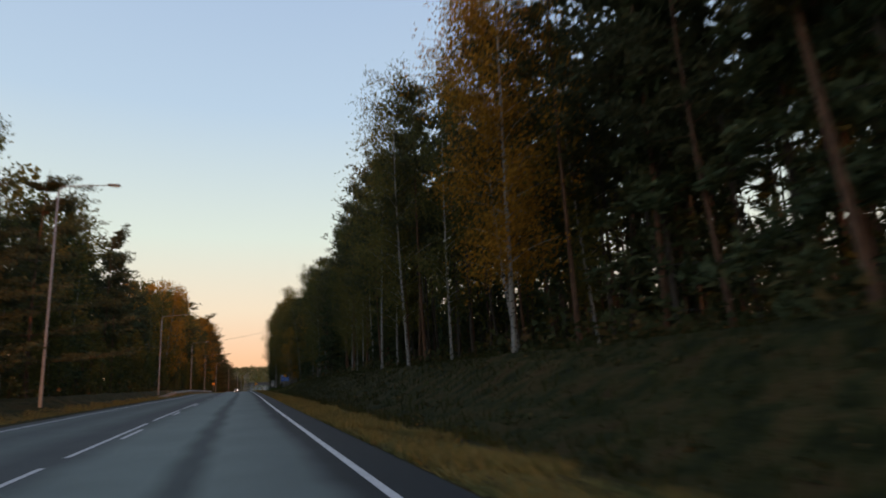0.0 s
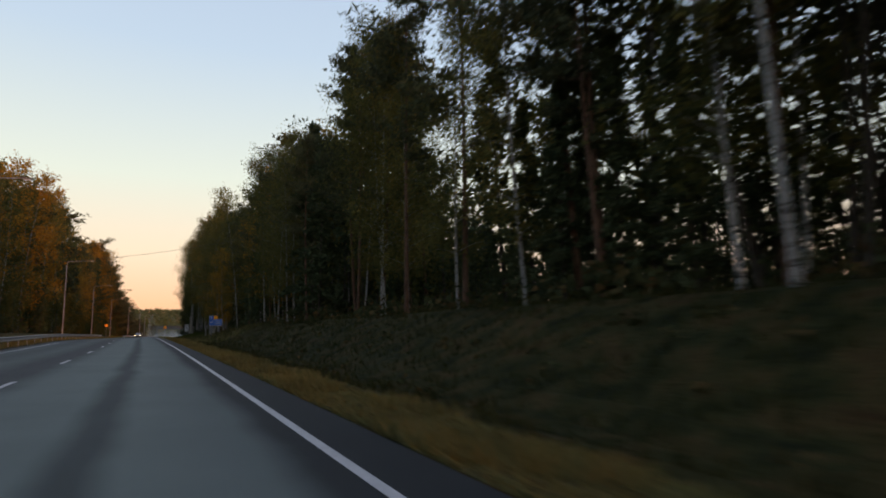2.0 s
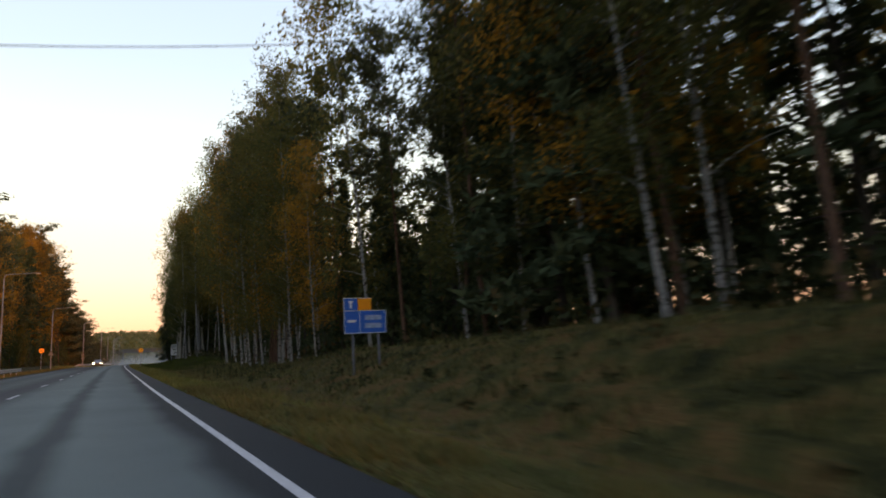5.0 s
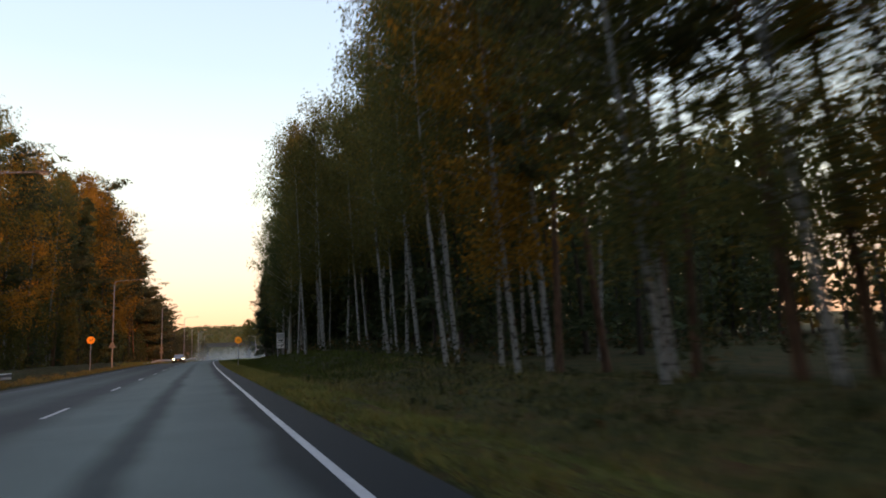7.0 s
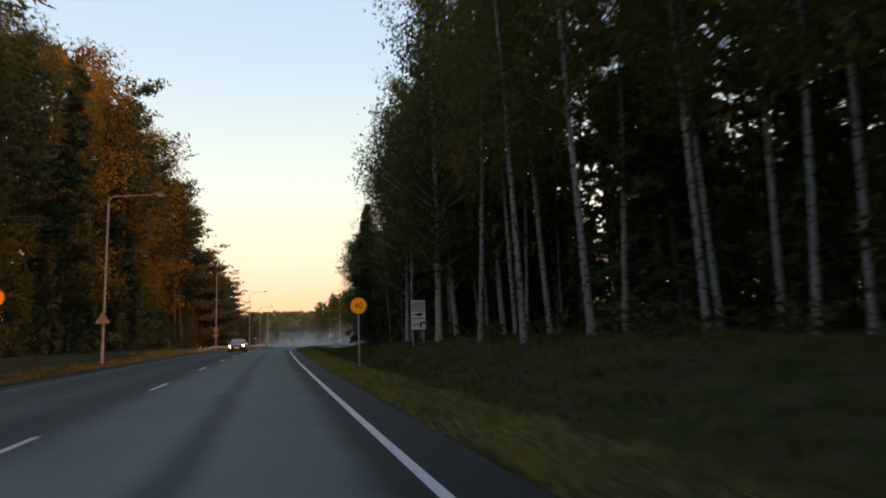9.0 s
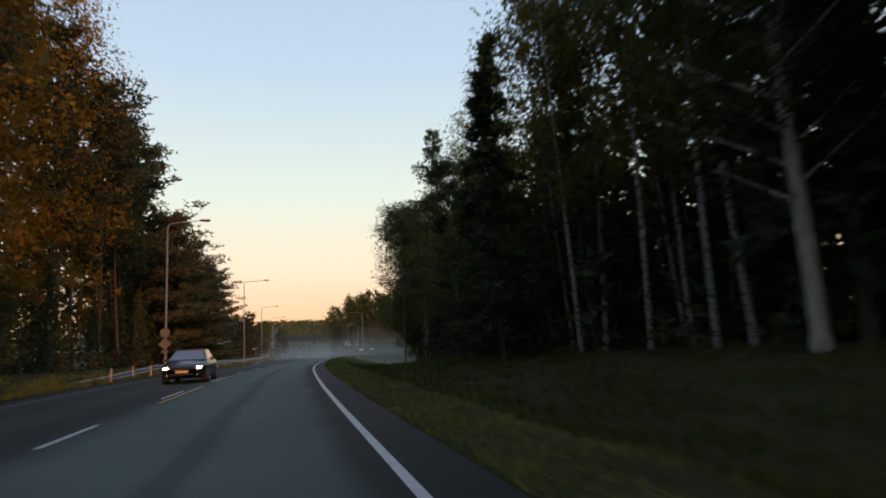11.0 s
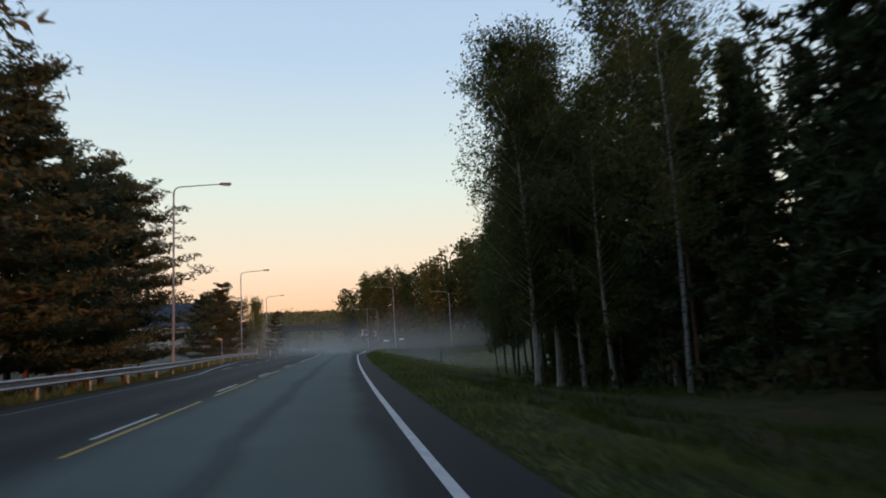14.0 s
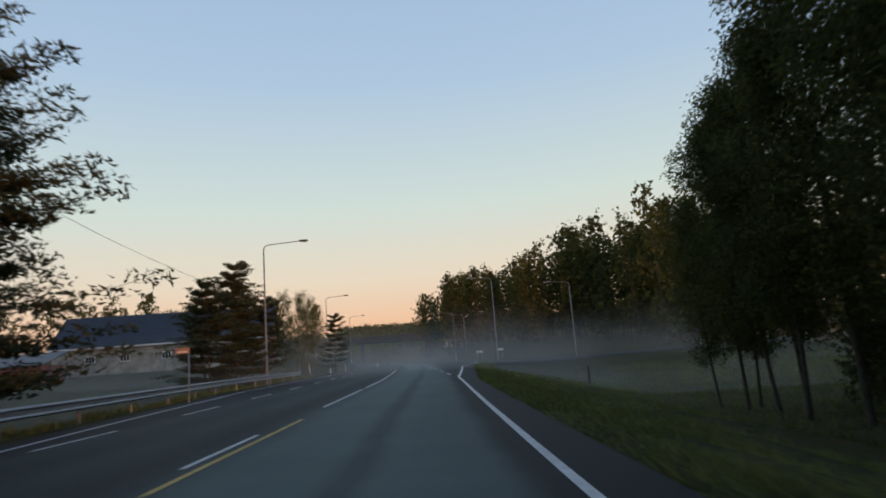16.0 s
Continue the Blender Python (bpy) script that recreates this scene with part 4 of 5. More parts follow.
undergrowth()
grass("verge_grass", DRY_GRASS, "withered yellow-brown grass along the road edge", ((-5, 135, 0.8, 2.3, 70000, 0.15), (110, 190, 2.3, 10.5, 22000, 0.20), (0, 260, -11.5, -9.7, 20000, 0.18)), 9)
grass("roadside_grass", GRASS, "green and yellow grass on the verges and ditch", ((112, 390, 0.8, 2.6, 85000, 0.12), (310, 365, 2.3, 5.0, 11000, 0.13), (334, 365, 5.0, 12.0, 9000, 0.13), (336, 380, 10.5, 40, 26000, 0.28), (250, 380, -12.5, -9.7, 20000, 0.22)), 10)

grass("bank_weeds", WEEDS, "dark dull green and brown weeds on the bank", ((-5, 114, 2.3, 11, 26000, 0.24), (112, 195, 5, 11, 6000, 0.24)), 12)
grass("ditch_grass", MEADOW, "rough green grass in the ditch and under the birches", ((182, 290, 2.6, 10.5, 36000, 0.22), (290, 312, 2.6, 6.0, 4000, 0.2), (300, 334, 9, 16, 3000, 0.3)), 13)


# ---- street lamps ----
def street_lamp(base, group="street lamps along the road", h=10.3, arm=2.6, label="tall grey steel street lamp with a curved arm"):
    root = thing("street_lamp", base, label, "street lamp", group)
    v, f = tube([(0, 0, -0.2), (0, 0, 1.2), (0, 0, 1.25), (0, 0, h - 0.5)], [0.095, 0.095, 0.075, 0.05], 10)
    link_mesh("pole", v, f, POLE, root, smooth_faces=True)
    pts = [(0, 0, h - 0.5), (0.03, 0, h - 0.25), (0.14, 0, h - 0.08), (0.34, 0, h), (arm, 0, h + 0.18)]
    link_mesh("arm", *tube(pts, [0.05, 0.045, 0.04, 0.035, 0.03], 8), POLE, root, smooth_faces=True)
    bm = box_bm(0.72, 0.24, 0.13, (arm + 0.3, 0, h + 0.2), 0.05)
    head = part("lamp_head", bm, GREY, root)
    part("lens", box_bm(0.42, 0.18, 0.05, (arm + 0.36, 0, h + 0.12), 0.02), GLASS, head)
    return root


LAMPS = [(-10.2, 40), (-10.25, 91), (-10.1, 142), (-10.0, 189), (-8.95, 237), (-5.75, 281.5), (-2.62, 324.1), (-1.05, 362.4), (0.9, 409), (3.5, 452)]
for x, y in LAMPS:
    street_lamp((x, y, float(land_z(y, x - edge_x(y)))), h=12.6 if y < 50 else 10.85 if 320 < y < 326 else 9.9 if y > 400 else 10.1 if y > 350 else 10.6 if y > 300 else 10.2, arm=2.1 if 280 < y < 283 else 2.6)
for x, y, h in ((22.5, 394, 10.5), (32.0, 392, 9.5), (24.0, 440, 9.5), (31, 470, 9)):
    lamp = street_lamp((x, y, float(land_z(y, x - edge_x(y)))), "street lamps on the side road", h)
    lamp.matrix_world = lamp.matrix_world @ pose(0, 0, 0, 0, 0, 180)


# ---- guard rails ----
def guard_rail(y0, y1, off):
    """A W-beam on posts that follows the left edge."""
    root = thing("guard_rail", (0, 0, 0), "galvanised steel guard rail on short posts beside the road", "guard rail")
    ys = np.arange(y0, y1 + 0.1, 2.0)
    prof = [(0.0, 0.0), (0.04, 0.05), (0.0, 0.10), (0.0, 0.20), (0.04, 0.25), (0.0, 0.30), (-0.012, 0.30), (-0.012, 0.0)]
    verts = []
    for i, yy in enumerate(ys):
        dip = max(0, 1 - i / 5) * 0.6
        x = float(edge_x(yy) + left_edge(yy)) + off - max(0, 1 - i / 6) ** 2 * 1.6
        z = float(road_z(yy)) + 0.42 - dip
        verts += [(x + a, yy, z + b) for a, b in prof]
    n = len(prof)
    faces = [(i * n + k, i * n + (k + 1) % n, (i + 1) * n + (k + 1) % n, (i + 1) * n + k) for i in range(len(ys) - 1) for k in range(n)]
    link_mesh("beam", verts, faces, ZINC, root, smooth_faces=False)
    me = None
    for yy in np.arange(y0 + 1, y1, 4.0):
        if me is None:
            bm = box_bm(0.06, 0.14, 0.95, (0, 0, 0.25), 0.01)
            first = part("post", bm, ZINC, root)
            me = first.data
            ob = first
        else:
            ob = new("post", me)
            ob.parent = root
        ob.location = (float(edge_x(yy) + left_edge(yy)) + off - 0.07, yy, float(road_z(yy)))
    return root


guard_rail(82, 190, -0.35)
guard_rail(270, 374, -0.3)


# ---- road signs ----
def post_part(root, x, z0, z1, r=0.035, mat=ZINC):
    return link_mesh("post", *tube([(x, 0.06, z0), (x, 0.06, z1)], [r, r], 10), mat, root, smooth_faces=True)


def speed_sign(y, x, top, mat):
    base = (x, y, float(land_z(y, x - edge_x(y))))
    root = thing("speed_sign", base, "round orange speed limit sign marked 60 on a steel post", "road sign", "speed limit signs")
    hz = top - base[2]
    post_part(root, 0, -0.2, hz)
    face = part("plate", disc_bm(0.34, 0.03, 40, (0, 0, hz)), mat, root)
    bm = bmesh.new()
    bmesh.ops.create_circle(bm, segments=40, radius=0.335, matrix=pose(0, -0.018, hz, 90, 0, 0))
    inner = bmesh.ops.create_circle(bm, segments=40, radius=0.28, matrix=pose(0, -0.018, hz, 90, 0, 0))
    bmesh.ops.bridge_loops(bm, edges=bm.edges[:])
    part("border", bm, ORANGE, face)
    text_part("digits", "60", 0.34, BLACK, face, (0, -0.019, hz))
    return root


speed_sign(221.1, 4.17, 6.5, AMBER)
speed_sign(221.1, -9.05, 7.05, ORANGE)


def direction_sign():
    base = place(132.1, 6.75)
    root = thing("direction_sign", base, "blue road information sign with an orange panel on two posts", "road sign", turn=-4)
    z = 4.61 - base.z
    for x in (-0.45, 0.50):
        post_part(root, x, -0.3, z + 0.2, 0.045, GREY)
    main = part("main_panel", box_bm(1.56, 0.04, 0.82, (0, 0, z + 0.41), 0.015), BLUE, root)
    part("upper_panel", box_bm(0.52, 0.04, 0.44, (-0.52, 0, z + 1.05), 0.015), BLUE, root)
    part("orange_panel", box_bm(0.50, 0.04, 0.44, (0.0, 0, z + 1.05), 0.015), ORANGE, root)
    for sx, sz, xx, zz in ((1.56, 0.02, 0, 0.01), (1.56, 0.02, 0, 0.81), (0.02, 0.82, -0.77, 0.41), (0.02, 0.82, 0.77, 0.41), (0.015, 0.82, -0.20, 0.41),
                           (1.02, 0.02, -0.27, 1.26), (0.02, 0.44, -0.77, 1.05)):
        part("border", box_bm(sx, 0.006, sz, (xx, -0.024, z + zz)), WHITE, main)
    faded = plain("faded_print", (0.35, 0.45, 0.65), wear=0.5, scale=12)
    for zz in (0.56, 0.27):
        part("text_bar", box_bm(0.62, 0.006, 0.17, (0.30, -0.024, z + zz)), faded, main)
    arrow = box_bm(0.07, 0.006, 0.2, (-0.52, -0.024, z + 1.0))
    box_bm(0.16, 0.006, 0.06, (-0.52, -0.024, z + 1.13), bm=arrow)
    part("arrow", arrow, WHITE, main)
    part("pictogram", box_bm(0.3, 0.006, 0.09, (-0.5, -0.024, z + 0.44)), WHITE, main)


def notice_board():
    base = place(235.1, 7.85)
    root = thing("notice_board", base, "tall white roadside board with faded panels and a black arrow", "sign")
    z = 6.68 - base.z
    part("board", box_bm(0.95, 0.05, 1.9, (0, 0, z), 0.015), WHITE, root)
    for x in (-0.35, 0.35):
        post_part(root, x, -0.3, z + 0.8, 0.045)
    pale = plain("faded_grey_print", (0.42, 0.44, 0.45), 0.6, wear=0.3, scale=9)
    for zz, sz, xx, sx, mat in ((0.60, 0.52, 0, 0.86, pale), (0.26, 0.05, 0, 0.85, BLACK), (-0.24, 0.05, 0, 0.85, BLACK), (-0.62, 0.10, -0.28, 0.16, GREY), (-0.62, 0.10, -0.08, 0.10, GREY)):
        part("printed_panel", box_bm(sx, 0.006, sz, (xx, -0.03, z + zz)), mat, root)
    blot = bmesh.new()
    bmesh.ops.create_icosphere(blot, subdivisions=2, radius=1, matrix=Matrix.Translation((0.0, -0.028, z + 0.02)) @ Matrix.Diagonal((0.30, 0.008, 0.085, 1)))
    box_bm(0.26, 0.006, 0.07, (0.20, -0.03, z + 0.10), bm=blot)
    box_bm(0.16, 0.006, 0.06, (0.12, -0.03, z - 0.10), bm=blot)
    part("emblem", blot, BLACK, root, "dark printed emblem")
    bm = box_bm(0.12, 0.006, 0.30, (0.14, -0.03, z - 0.66))
    box_bm(0.3, 0.006, 0.11, (0.23, -0.03, z - 0.52), bm=bm)
    box_bm(0.07, 0.006, 0.22, (0.40, -0.03, z - 0.50), bm=bm)
    part("arrow", bm, BLACK, root)


def sign_backs():
    """Plates fixed to the lamp posts, their grey backs towards the road."""
    root = thing("warning_sign", (-8.95, 236.8, 0), "grey back of a triangular road sign on a lamp post", "road sign")
    bm = disc_bm(0.5, 0.025, 3, (0, -0.12, 6.95))
    part("plate", bm, GREY, root)
    part("clamp", box_bm(0.1, 0.16, 0.06, (0, -0.05, 6.95)), ZINC, root)
    z = float(land_z(281.5, -6.25 - edge_x(281.5)))
    root = thing("speed_sign", (-5.75, 281.3, z), "grey back of a round sign on a lamp post", "road sign")
    part("plate", disc_bm(0.30, 0.025, 32, (0, -0.12, 2.75)), GREY, root)
    part("clamp", box_bm(0.1, 0.16, 0.06, (0, -0.05, 2.75)), ZINC, root)
    root = thing("priority_sign", (-5.75, 281.3, z), "grey back of a diamond sign on a lamp post", "road sign")
    part("plate", disc_bm(0.40, 0.025, 4, (0, -0.12, 2.03)), GREY, root)
    part("clamp", box_bm(0.1, 0.16, 0.06, (0, -0.05, 2.03)), ZINC, root)
    root = thing("distance_plate", (-5.75, 281.3, z), "small grey back of a plate on a lamp post", "road sign")
    part("plate", box_bm(0.42, 0.02, 0.20, (0, -0.12, 1.52), 0.01), GREY, root)
    part("clamp", box_bm(0.1, 0.16, 0.05, (0, -0.05, 1.52)), ZINC, root)


def bus_stop_sign():
    x, y = -1.93, 344.1
    base = (x, y, float(land_z(y, x - edge_x(y))))
    root = thing("bus_stop_sign", base, "small muted orange bus stop sign on a thin post", "road sign")
    z = 7.15 - base[2]
    post_part(root, 0.24, -0.2, z + 0.1, 0.03)
    face = part("plate", box_bm(0.58, 0.03, 0.26, (0, 0, z), 0.01), plain("muted_red_orange", (0.46, 0.28, 0.20), 0.5, wear=0.2), root)
    part("band", box_bm(0.4, 0.006, 0.08, (0, -0.02, z - 0.05)), WHITE, face)


def marker_post(x, y):
    root = thing("marker_post", (x, y, float(land_z(y, x - edge_x(y)))), "short white marker post with a red reflector", "marker post", "marker posts at the bend")
    part("post", box_bm(0.10, 0.05, 1.1, (0, 0, 0.5), 0.015), WHITE, root)
    part("reflector", box_bm(0.07, 0.01, 0.2, (0, -0.032, 0.85)), ORANGE, root)


direction_sign()
notice_board()
sign_backs()
bus_stop_sign()
def low_board(x, y):
    """A small pale board on two short legs at the junction."""
    root = thing("direction_board", (x, y, float(land_z(y, x - edge_x(y)))), "small white direction board on two short posts", "road sign", "direction boards at the junction")
    part("board", box_bm(1.1, 0.04, 0.36, (0, 0, 1.35), 0.01), WHITE, root)
    for k in (-0.4, 0.4):
        post_part(root, k, -0.2, 1.5, 0.03)


low_board(25.8, 424)
low_board(28.5, 420)
stump = thing("wooden_post", place(362, 10.4), "short dark wooden post in the field", "post")
link_mesh("post", *tube([(0, 0, -0.3), (0.02, 0, 0.7), (0.03, 0.01, 1.35)], [0.11, 0.10, 0.085], 8), BARK_SPRUCE, stump, smooth_faces=True)
for x, y in ((-0.3, 390), (1.6, 399), (3.2, 412), (8.6, 440)):
    marker_post(x, y)


# ---- oncoming car on the other lane ----
def slab(quad, thick):
    """A thin plate on four corners, its thickness inwards."""
    q = [Vector(v) for v in quad]
    nrm = (q[1] - q[0]).cross(q[3] - q[0]).normalized() * thick
    bm = bmesh.new()
    vs = [bm.verts.new(v) for v in q] + [bm.verts.new(v - nrm) for v in q]
    for f in ((0, 1, 2, 3), (7, 6, 5, 4), (0, 4, 5, 1), (1, 5, 6, 2), (2, 6, 7, 3), (3, 7, 4, 0)):
        bm.faces.new([vs[i] for i in f])
    return bm


def car(x, y, turn):
    coat = plain("dark_car_paint", (0.016, 0.018, 0.022), 0.28, 0.2, 0.15, 3, 0.6)
    pane = plain("car_window_glass", (0.10, 0.11, 0.12), 0.06, 0.0, 0.1, 2, 1.0)
    alloy = plain("alloy_rim", (0.38, 0.38, 0.40), 0.35, 0.8, 0.2)
    beam = bpy.data.materials.new("lit_headlight")
    beam.use_nodes = True
    glow = beam.node_tree.nodes["Principled BSDF"]
    glow.inputs["Emission Color"].default_value, glow.inputs["Emission Strength"].default_value = (1.0, 0.80, 0.48, 1), 14.0
    root = thing("car", (x, y, float(road_z(y)) + 0.004), "dark saloon car with lit headlights on the oncoming lane", "car", turn=turn)
    # stations along the body: distance from the nose, half width, underside, waist, shoulder
    rows = [(0.0, 0.60, 0.30, 0.48, 0.60), (0.08, 0.76, 0.24, 0.52, 0.68), (0.30, 0.85, 0.20, 0.56, 0.76), (0.75, 0.875, 0.19, 0.60, 0.86), (1.25, 0.88, 0.19, 0.62, 0.93),
            (2.2, 0.88, 0.19, 0.64, 0.94), (3.3, 0.88, 0.19, 0.66, 0.96), (3.95, 0.87, 0.22, 0.68, 0.98), (4.35, 0.83, 0.26, 0.68, 0.95), (4.5, 0.72, 0.34, 0.64, 0.82)]
    verts, k = [], 10
    for yy, w, lo, mid, top in rows:
        half = [(0.0, lo), (w * 0.82, lo), (w * 0.97, lo + 0.10), (w, mid), (w * 0.94, top - 0.04), (w * 0.80, top)]
        ring = half + [(0.0, top + 0.035)] + [(-a, b) for a, b in half[:0:-1]]
        k = len(ring)
        verts += [(a, yy, b) for a, b in ring]
    faces = [(i * k + j, i * k + (j + 1) % k, (i + 1) * k + (j + 1) % k, (i + 1) * k + j) for i in range(len(rows) - 1) for j in range(k)]
    faces += [tuple(range(k)), tuple(range((len(rows) - 1) * k, len(rows) * k))[::-1]]
    link_mesh("body", verts, faces, coat, root, smooth_faces=True)
    low, high = [(1.05, 0.79), (4.02, 0.76)], [(2.0, 0.59), (3.25, 0.57)]
    cab = [(sx * w, yy, z) for (pair, z) in ((low, 0.93), (high, 1.40)) for yy, w in pair for sx in (-1, 1)]
    link_mesh("cabin", cab, [(0, 1, 5, 4), (3, 2, 6, 7), (1, 3, 7, 5), (2, 0, 4, 6), (4, 5, 7, 6)], coat, root)
    bm = box_bm(1.14, 1.30, 0.05, (0, 2.64, 1.405), 0.02)
    part("roof", bm, coat, root)
    mix3 = lambda a, b, c, d, u, v: Vector(a).lerp(Vector(b), u).lerp(Vector(d).lerp(Vector(c), u), v)

    def window(name, a, b, c, d, u0, u1, out):
        q = [mix3(a, b, c, d, u, v) + Vector(out) for u, v in ((u0, 0.08), (u1, 0.08), (u1, 0.92), (u0, 0.92))]
        part(name, slab(q, 0.02), pane, root)
    window("windscreen", cab[0], cab[1], cab[5], cab[4], 0.05, 0.95, (0, -0.012, 0.008))
    window("rear_window", cab[3], cab[2], cab[6], cab[7], 0.06, 0.94, (0, 0.012, 0.008))
    for u0, u1 in ((0.16, 0.48), (0.52, 0.86)):
        window("side_window", cab[1], cab[3], cab[7], cab[5], u0, u1, (0.012, 0, 0.006))
        window("side_window", cab[2], cab[0], cab[4], cab[6], 1 - u1, 1 - u0, (-0.012, 0, 0.006))
    for sx in (-1, 1):
        lamp = bmesh.new()
        bmesh.ops.create_uvsphere(lamp, u_segments=14, v_segments=8, radius=1, matrix=Matrix.Translation((sx * 0.64, 0.10, 0.635)) @ Matrix.Diagonal((0.125, 0.09, 0.055, 1)))
        part("headlight", lamp, beam, root, "lit headlight")
        part("mirror", box_bm(0.17, 0.10, 0.12, (sx * 0.96, 1.45, 0.98), 0.03), coat, root)
        part("fog_lamp", disc_bm(0.05, 0.03, 14, (sx * 0.58, 0.03, 0.36)), GLASS, root)
        part("tail_light", box_bm(0.26, 0.06, 0.14, (sx * 0.66, 4.45, 0.78), 0.02), RED, root)
        for yy in (0.86, 3.55):
            tyre = bmesh.new()
            bmesh.ops.create_cone(tyre, cap_ends=True, segments=26, radius1=0.315, radius2=0.315, depth=0.205, matrix=pose(sx * 0.80, yy, 0.315, 0, 90, 0))
            bmesh.ops.bevel(tyre, geom=[e for e in tyre.edges if len(e.link_faces) == 2 and abs(e.verts[0].co.x - e.verts[1].co.x) < 1e-4], offset=0.025, segments=2, affect="EDGES")
            tyre_ob = part("wheel", tyre, DARK, root, "black tyre")
            rim = bmesh.new()
            bmesh.ops.create_cone(rim, cap_ends=True, segments=20, radius1=0.205, radius2=0.19, depth=0.03, matrix=pose(sx * 0.905, yy, 0.315, 0, 90 * sx, 0))
            part("rim", rim, alloy, tyre_ob)
    part("grille", box_bm(0.86, 0.04, 0.12, (0, 0.0, 0.60), 0.02), BLACK, root)
    part("air_intake", box_bm(0.95, 0.05, 0.11, (0, 0.005, 0.37), 0.02), BLACK, root)
    # white number plate, with the warm light on it put into its colour
    part("number_plate", box_bm(0.52, 0.02, 0.11, (0, -0.035, 0.48), 0.01), plain("warm_lit_plate", (0.72, 0.58, 0.40), 0.5, wear=0.1), root)


car(-2.5, 264.4, -2.5)


# ---- overpass, station sign, barn ----
def overpass():
    root = thing("overpass", (0, 0, 0), "plain concrete road bridge crossing far ahead", "bridge")
    part("deck", box_bm(90, 9, 1.3, (4, 520, 13.2), 0.1), SHADED_CONCRETE, root)
    part("parapet", box_bm(90, 0.3, 0.7, (4, 515.4, 14.2), 0.04), SHADED_CONCRETE, root)
    for x in (-16, 6, 27):
        part("pier", box_bm(1.1, 5, 9, (x, 520, 8.2), 0.15), SHADED_CONCRETE, root)


def station_sign():
    base = Vector((32.2, 488, 9.6))
    root = thing("station_sign", base, "tall white roadside totem with dark panels", "sign")
    part("totem", box_bm(1.9, 0.5, 6.4, (0, 0, 2.2), 0.1), WHITE, root)
    part("panel", box_bm(1.1, 0.05, 0.9, (0.1, -0.27, 4.5)), BLACK, root)
    part("panel", box_bm(1.3, 0.05, 1.6, (0.1, -0.27, 2.6)), GREY, root)
    root = thing("kiosk", base + Vector((-3.2, 1, 0)), "small white kiosk beside the totem", "kiosk")
    part("wall", box_bm(2.2, 2.0, 2.2, (0.4, 0, 0.4), 0.05), WHITE, root)
    part("roof", box_bm(2.5, 2.3, 0.2, (0.4, 0, 1.6), 0.03), GREY, root)


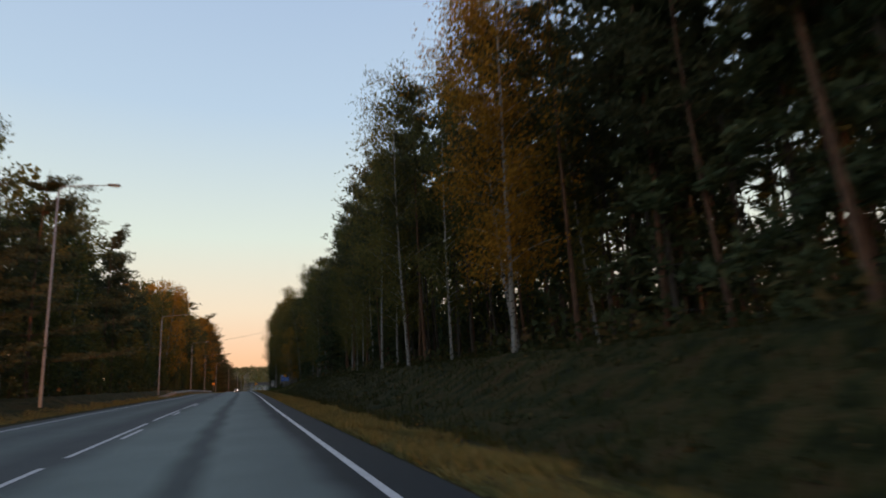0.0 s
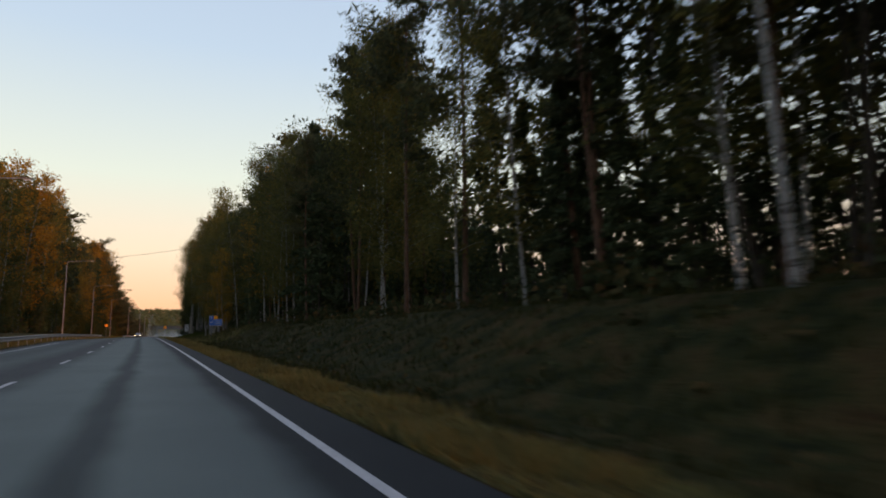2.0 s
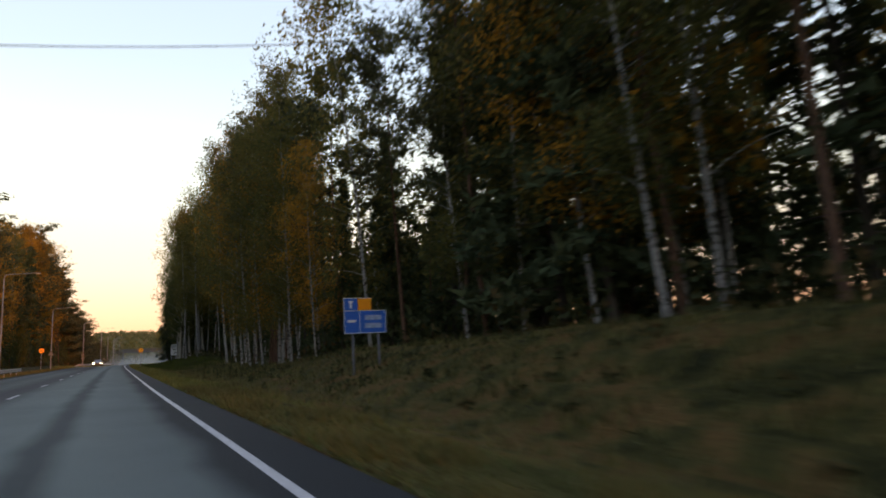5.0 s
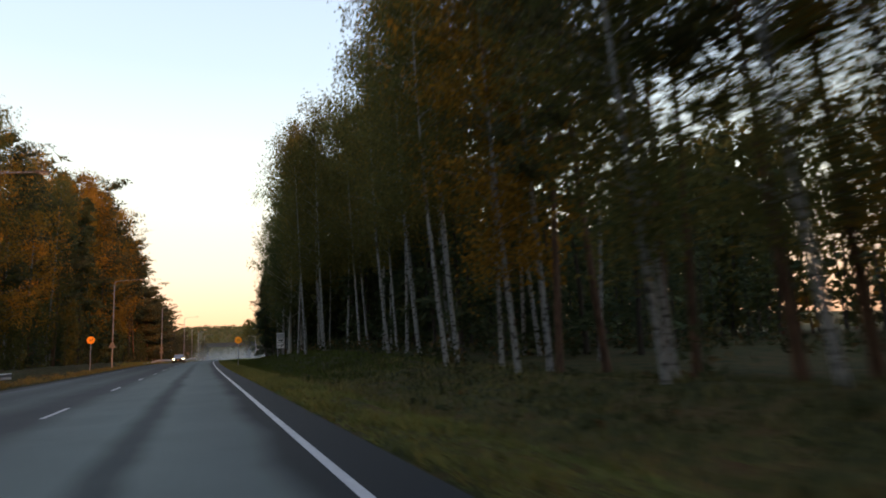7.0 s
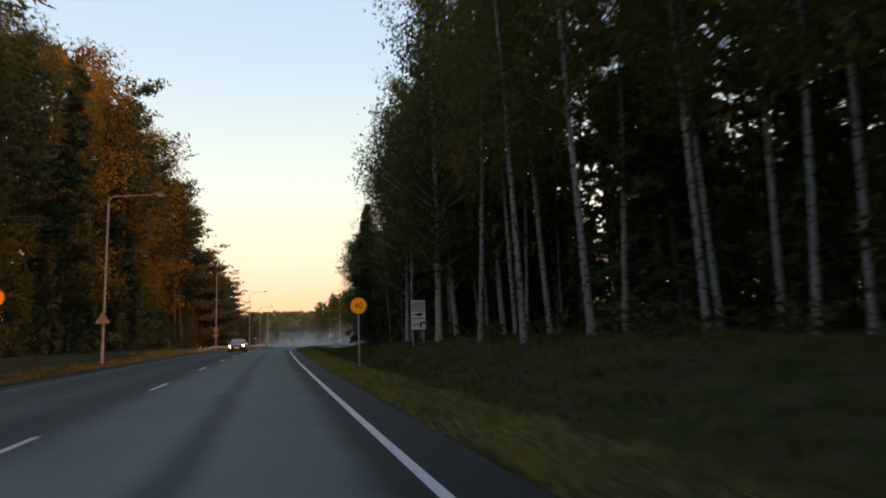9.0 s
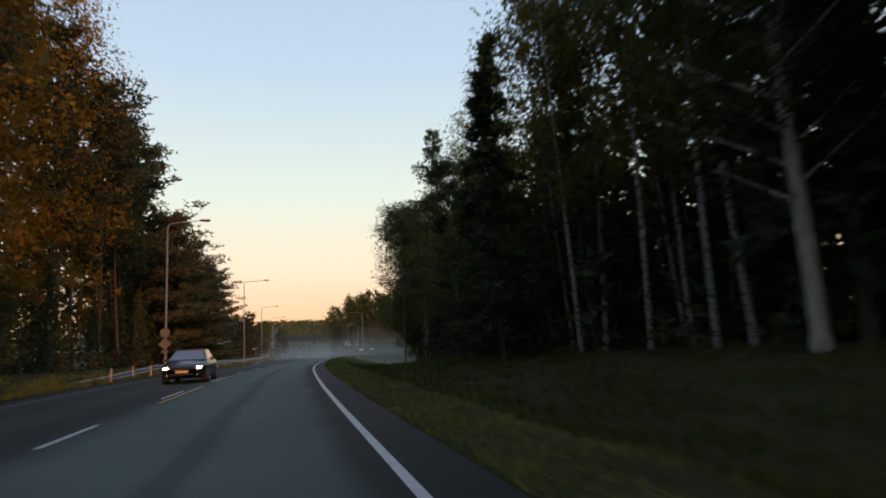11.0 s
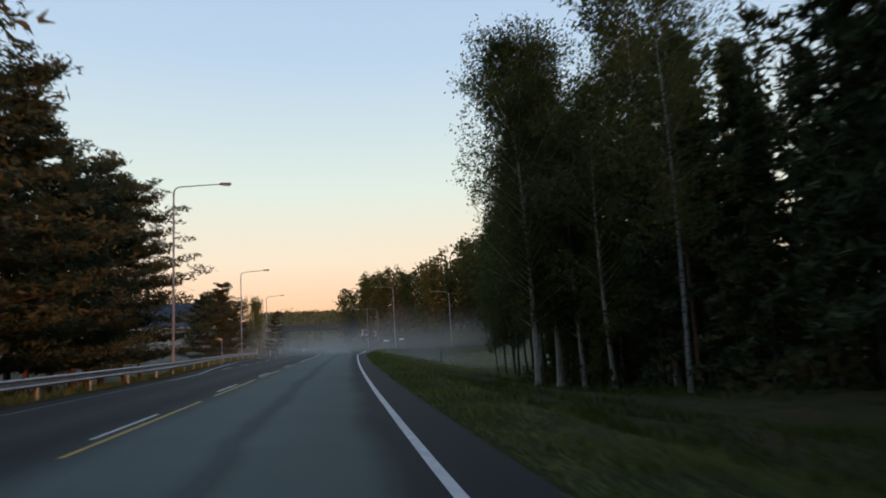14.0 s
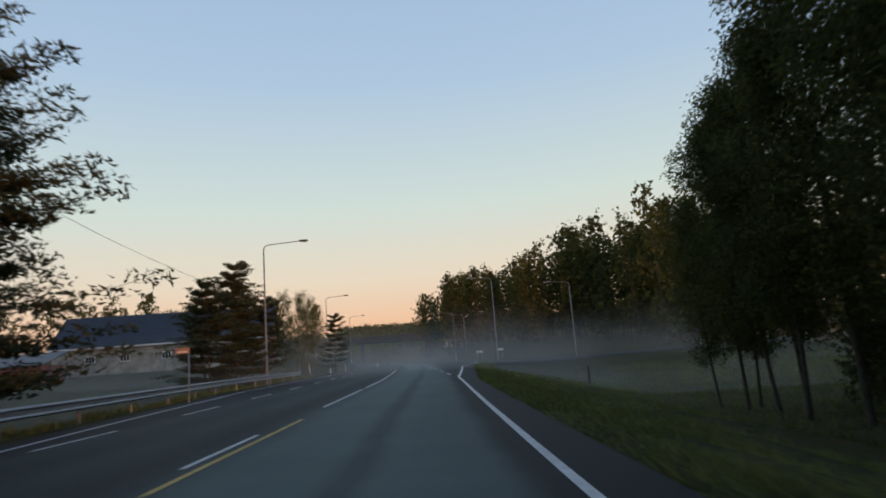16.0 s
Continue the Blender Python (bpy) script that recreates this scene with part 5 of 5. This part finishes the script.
def barn():
    stone = plain("rough_stone_wall", (0.42, 0.37, 0.31), 0.9, wear=0.6, scale=0.9)
    roof_m = plain("blue_grey_roof", (0.024, 0.032, 0.046), 0.6, wear=0.3, scale=1.2)
    brick = plain("red_brick", (0.28, 0.09, 0.06), 0.9, wear=0.3, scale=3)
    root = thing("stone_barn", (-22, 410, 6.6), "long stone barn with a dark blue-grey gable roof", "barn", turn=1.5)
    length, width, wall, rise = 29.0, 11.0, 4.6, 4.4
    part("wall", box_bm(length, 0.6, wall, (0, 0, wall / 2)), stone, root)
    part("wall", box_bm(length, 0.6, wall, (0, width, wall / 2)), stone, root)
    for x in (-length / 2 + 0.3, length / 2 - 0.3):
        v = [(x - 0.3, 0, 0), (x - 0.3, width, 0), (x - 0.3, width, wall), (x - 0.3, width / 2, wall + rise), (x - 0.3, 0, wall)]
        v += [(a + 0.6, b, c) for a, b, c in v]
        link_mesh("gable", v, [(0, 1, 2, 3, 4), (9, 8, 7, 6, 5)] + [(i, i + 5, (i + 1) % 5 + 5, (i + 1) % 5) for i in range(5)], brick, root, "red brick gable")
    for s in (0, 1):
        a, b = ((-0.7, wall - 0.15), (width / 2, wall + rise + 0.2)) if s == 0 else ((width + 0.7, wall - 0.15), (width / 2, wall + rise + 0.2))
        v = [(x, yy, z + dz) for dz in (0, 0.18) for x in (-length / 2 - 0.5, length / 2 + 0.5) for yy, z in (a, b)]
        link_mesh("roof", v, [(0, 1, 3, 2), (6, 7, 5, 4), (0, 4, 5, 1), (2, 3, 7, 6), (0, 2, 6, 4), (1, 5, 7, 3)], roof_m, root)
    part("eave_board", box_bm(length + 0.8, 0.1, 0.2, (0, -0.78, wall - 0.12)), WHITE, root)
    for x in (-9.5, -5.0, 0.5, 5, 9):
        w = part("window", box_bm(1.3, 0.12, 1.0, (x, -0.32, 2.9)), WHITE, root, "white framed small window")
        for k in (-0.4, 0, 0.4):
            part("pane", box_bm(0.32, 0.04, 0.8, (x + k, -0.40, 2.9)), BLACK, w)
    rng = random.Random(4)
    me = []
    for k in range(3):
        bm = bmesh.new()
        bmesh.ops.create_icosphere(bm, subdivisions=1, radius=0.5)
        for v in bm.verts:
            v.co = Vector((v.co.x * 1.0, v.co.y * 0.18, v.co.z * 0.62)) * (1 + rng.uniform(-0.2, 0.2))
        m = bpy.data.meshes.new("stone")
        bm.to_mesh(m)
        bm.free()
        m.materials.append(stone)
        me.append(m)
    for k in range(170):
        ob = new("stone", rng.choice(me))
        ob.parent = root
        ob.matrix_basis = pose(rng.uniform(-13.8, 13.8), -0.30, rng.uniform(0.3, 4.2), 0, rng.uniform(-20, 20), 0) @ Matrix.Scale(rng.uniform(0.6, 1.2), 4)
    shed = thing("shed", (-36.5, 402, 5.6), "small red shed with a grey metal roof", "shed")
    part("wall", box_bm(7, 6, 3.4, (0, 0, 1.7)), brick, shed)
    v = [(x, yy, z + dz) for dz in (0, 0.15) for x in (-3.9, 3.9) for yy, z in ((-3.5, 3.3), (3.5, 5.0))]
    link_mesh("roof", v, [(0, 1, 3, 2), (6, 7, 5, 4), (0, 4, 5, 1), (2, 3, 7, 6), (0, 2, 6, 4), (1, 5, 7, 3)], GREY, shed)


overpass()
station_sign()
barn()


def cable(a, b, sag):
    pts = [Vector(a).lerp(Vector(b), k / 16) - Vector((0, 0, sag * 4 * (k / 16) * (1 - k / 16))) for k in range(17)]
    tagged(link_mesh("cable", *tube(pts, [0.02] * 17, 5), DARK), "thin black overhead cable between roadside poles", "cable")


cable((-16.6, 366, 19.1), (-10.9, 403, 17.1), 0.5)
cable((-17, 131, 11.6), (15, 131, 17.2), 1.0)
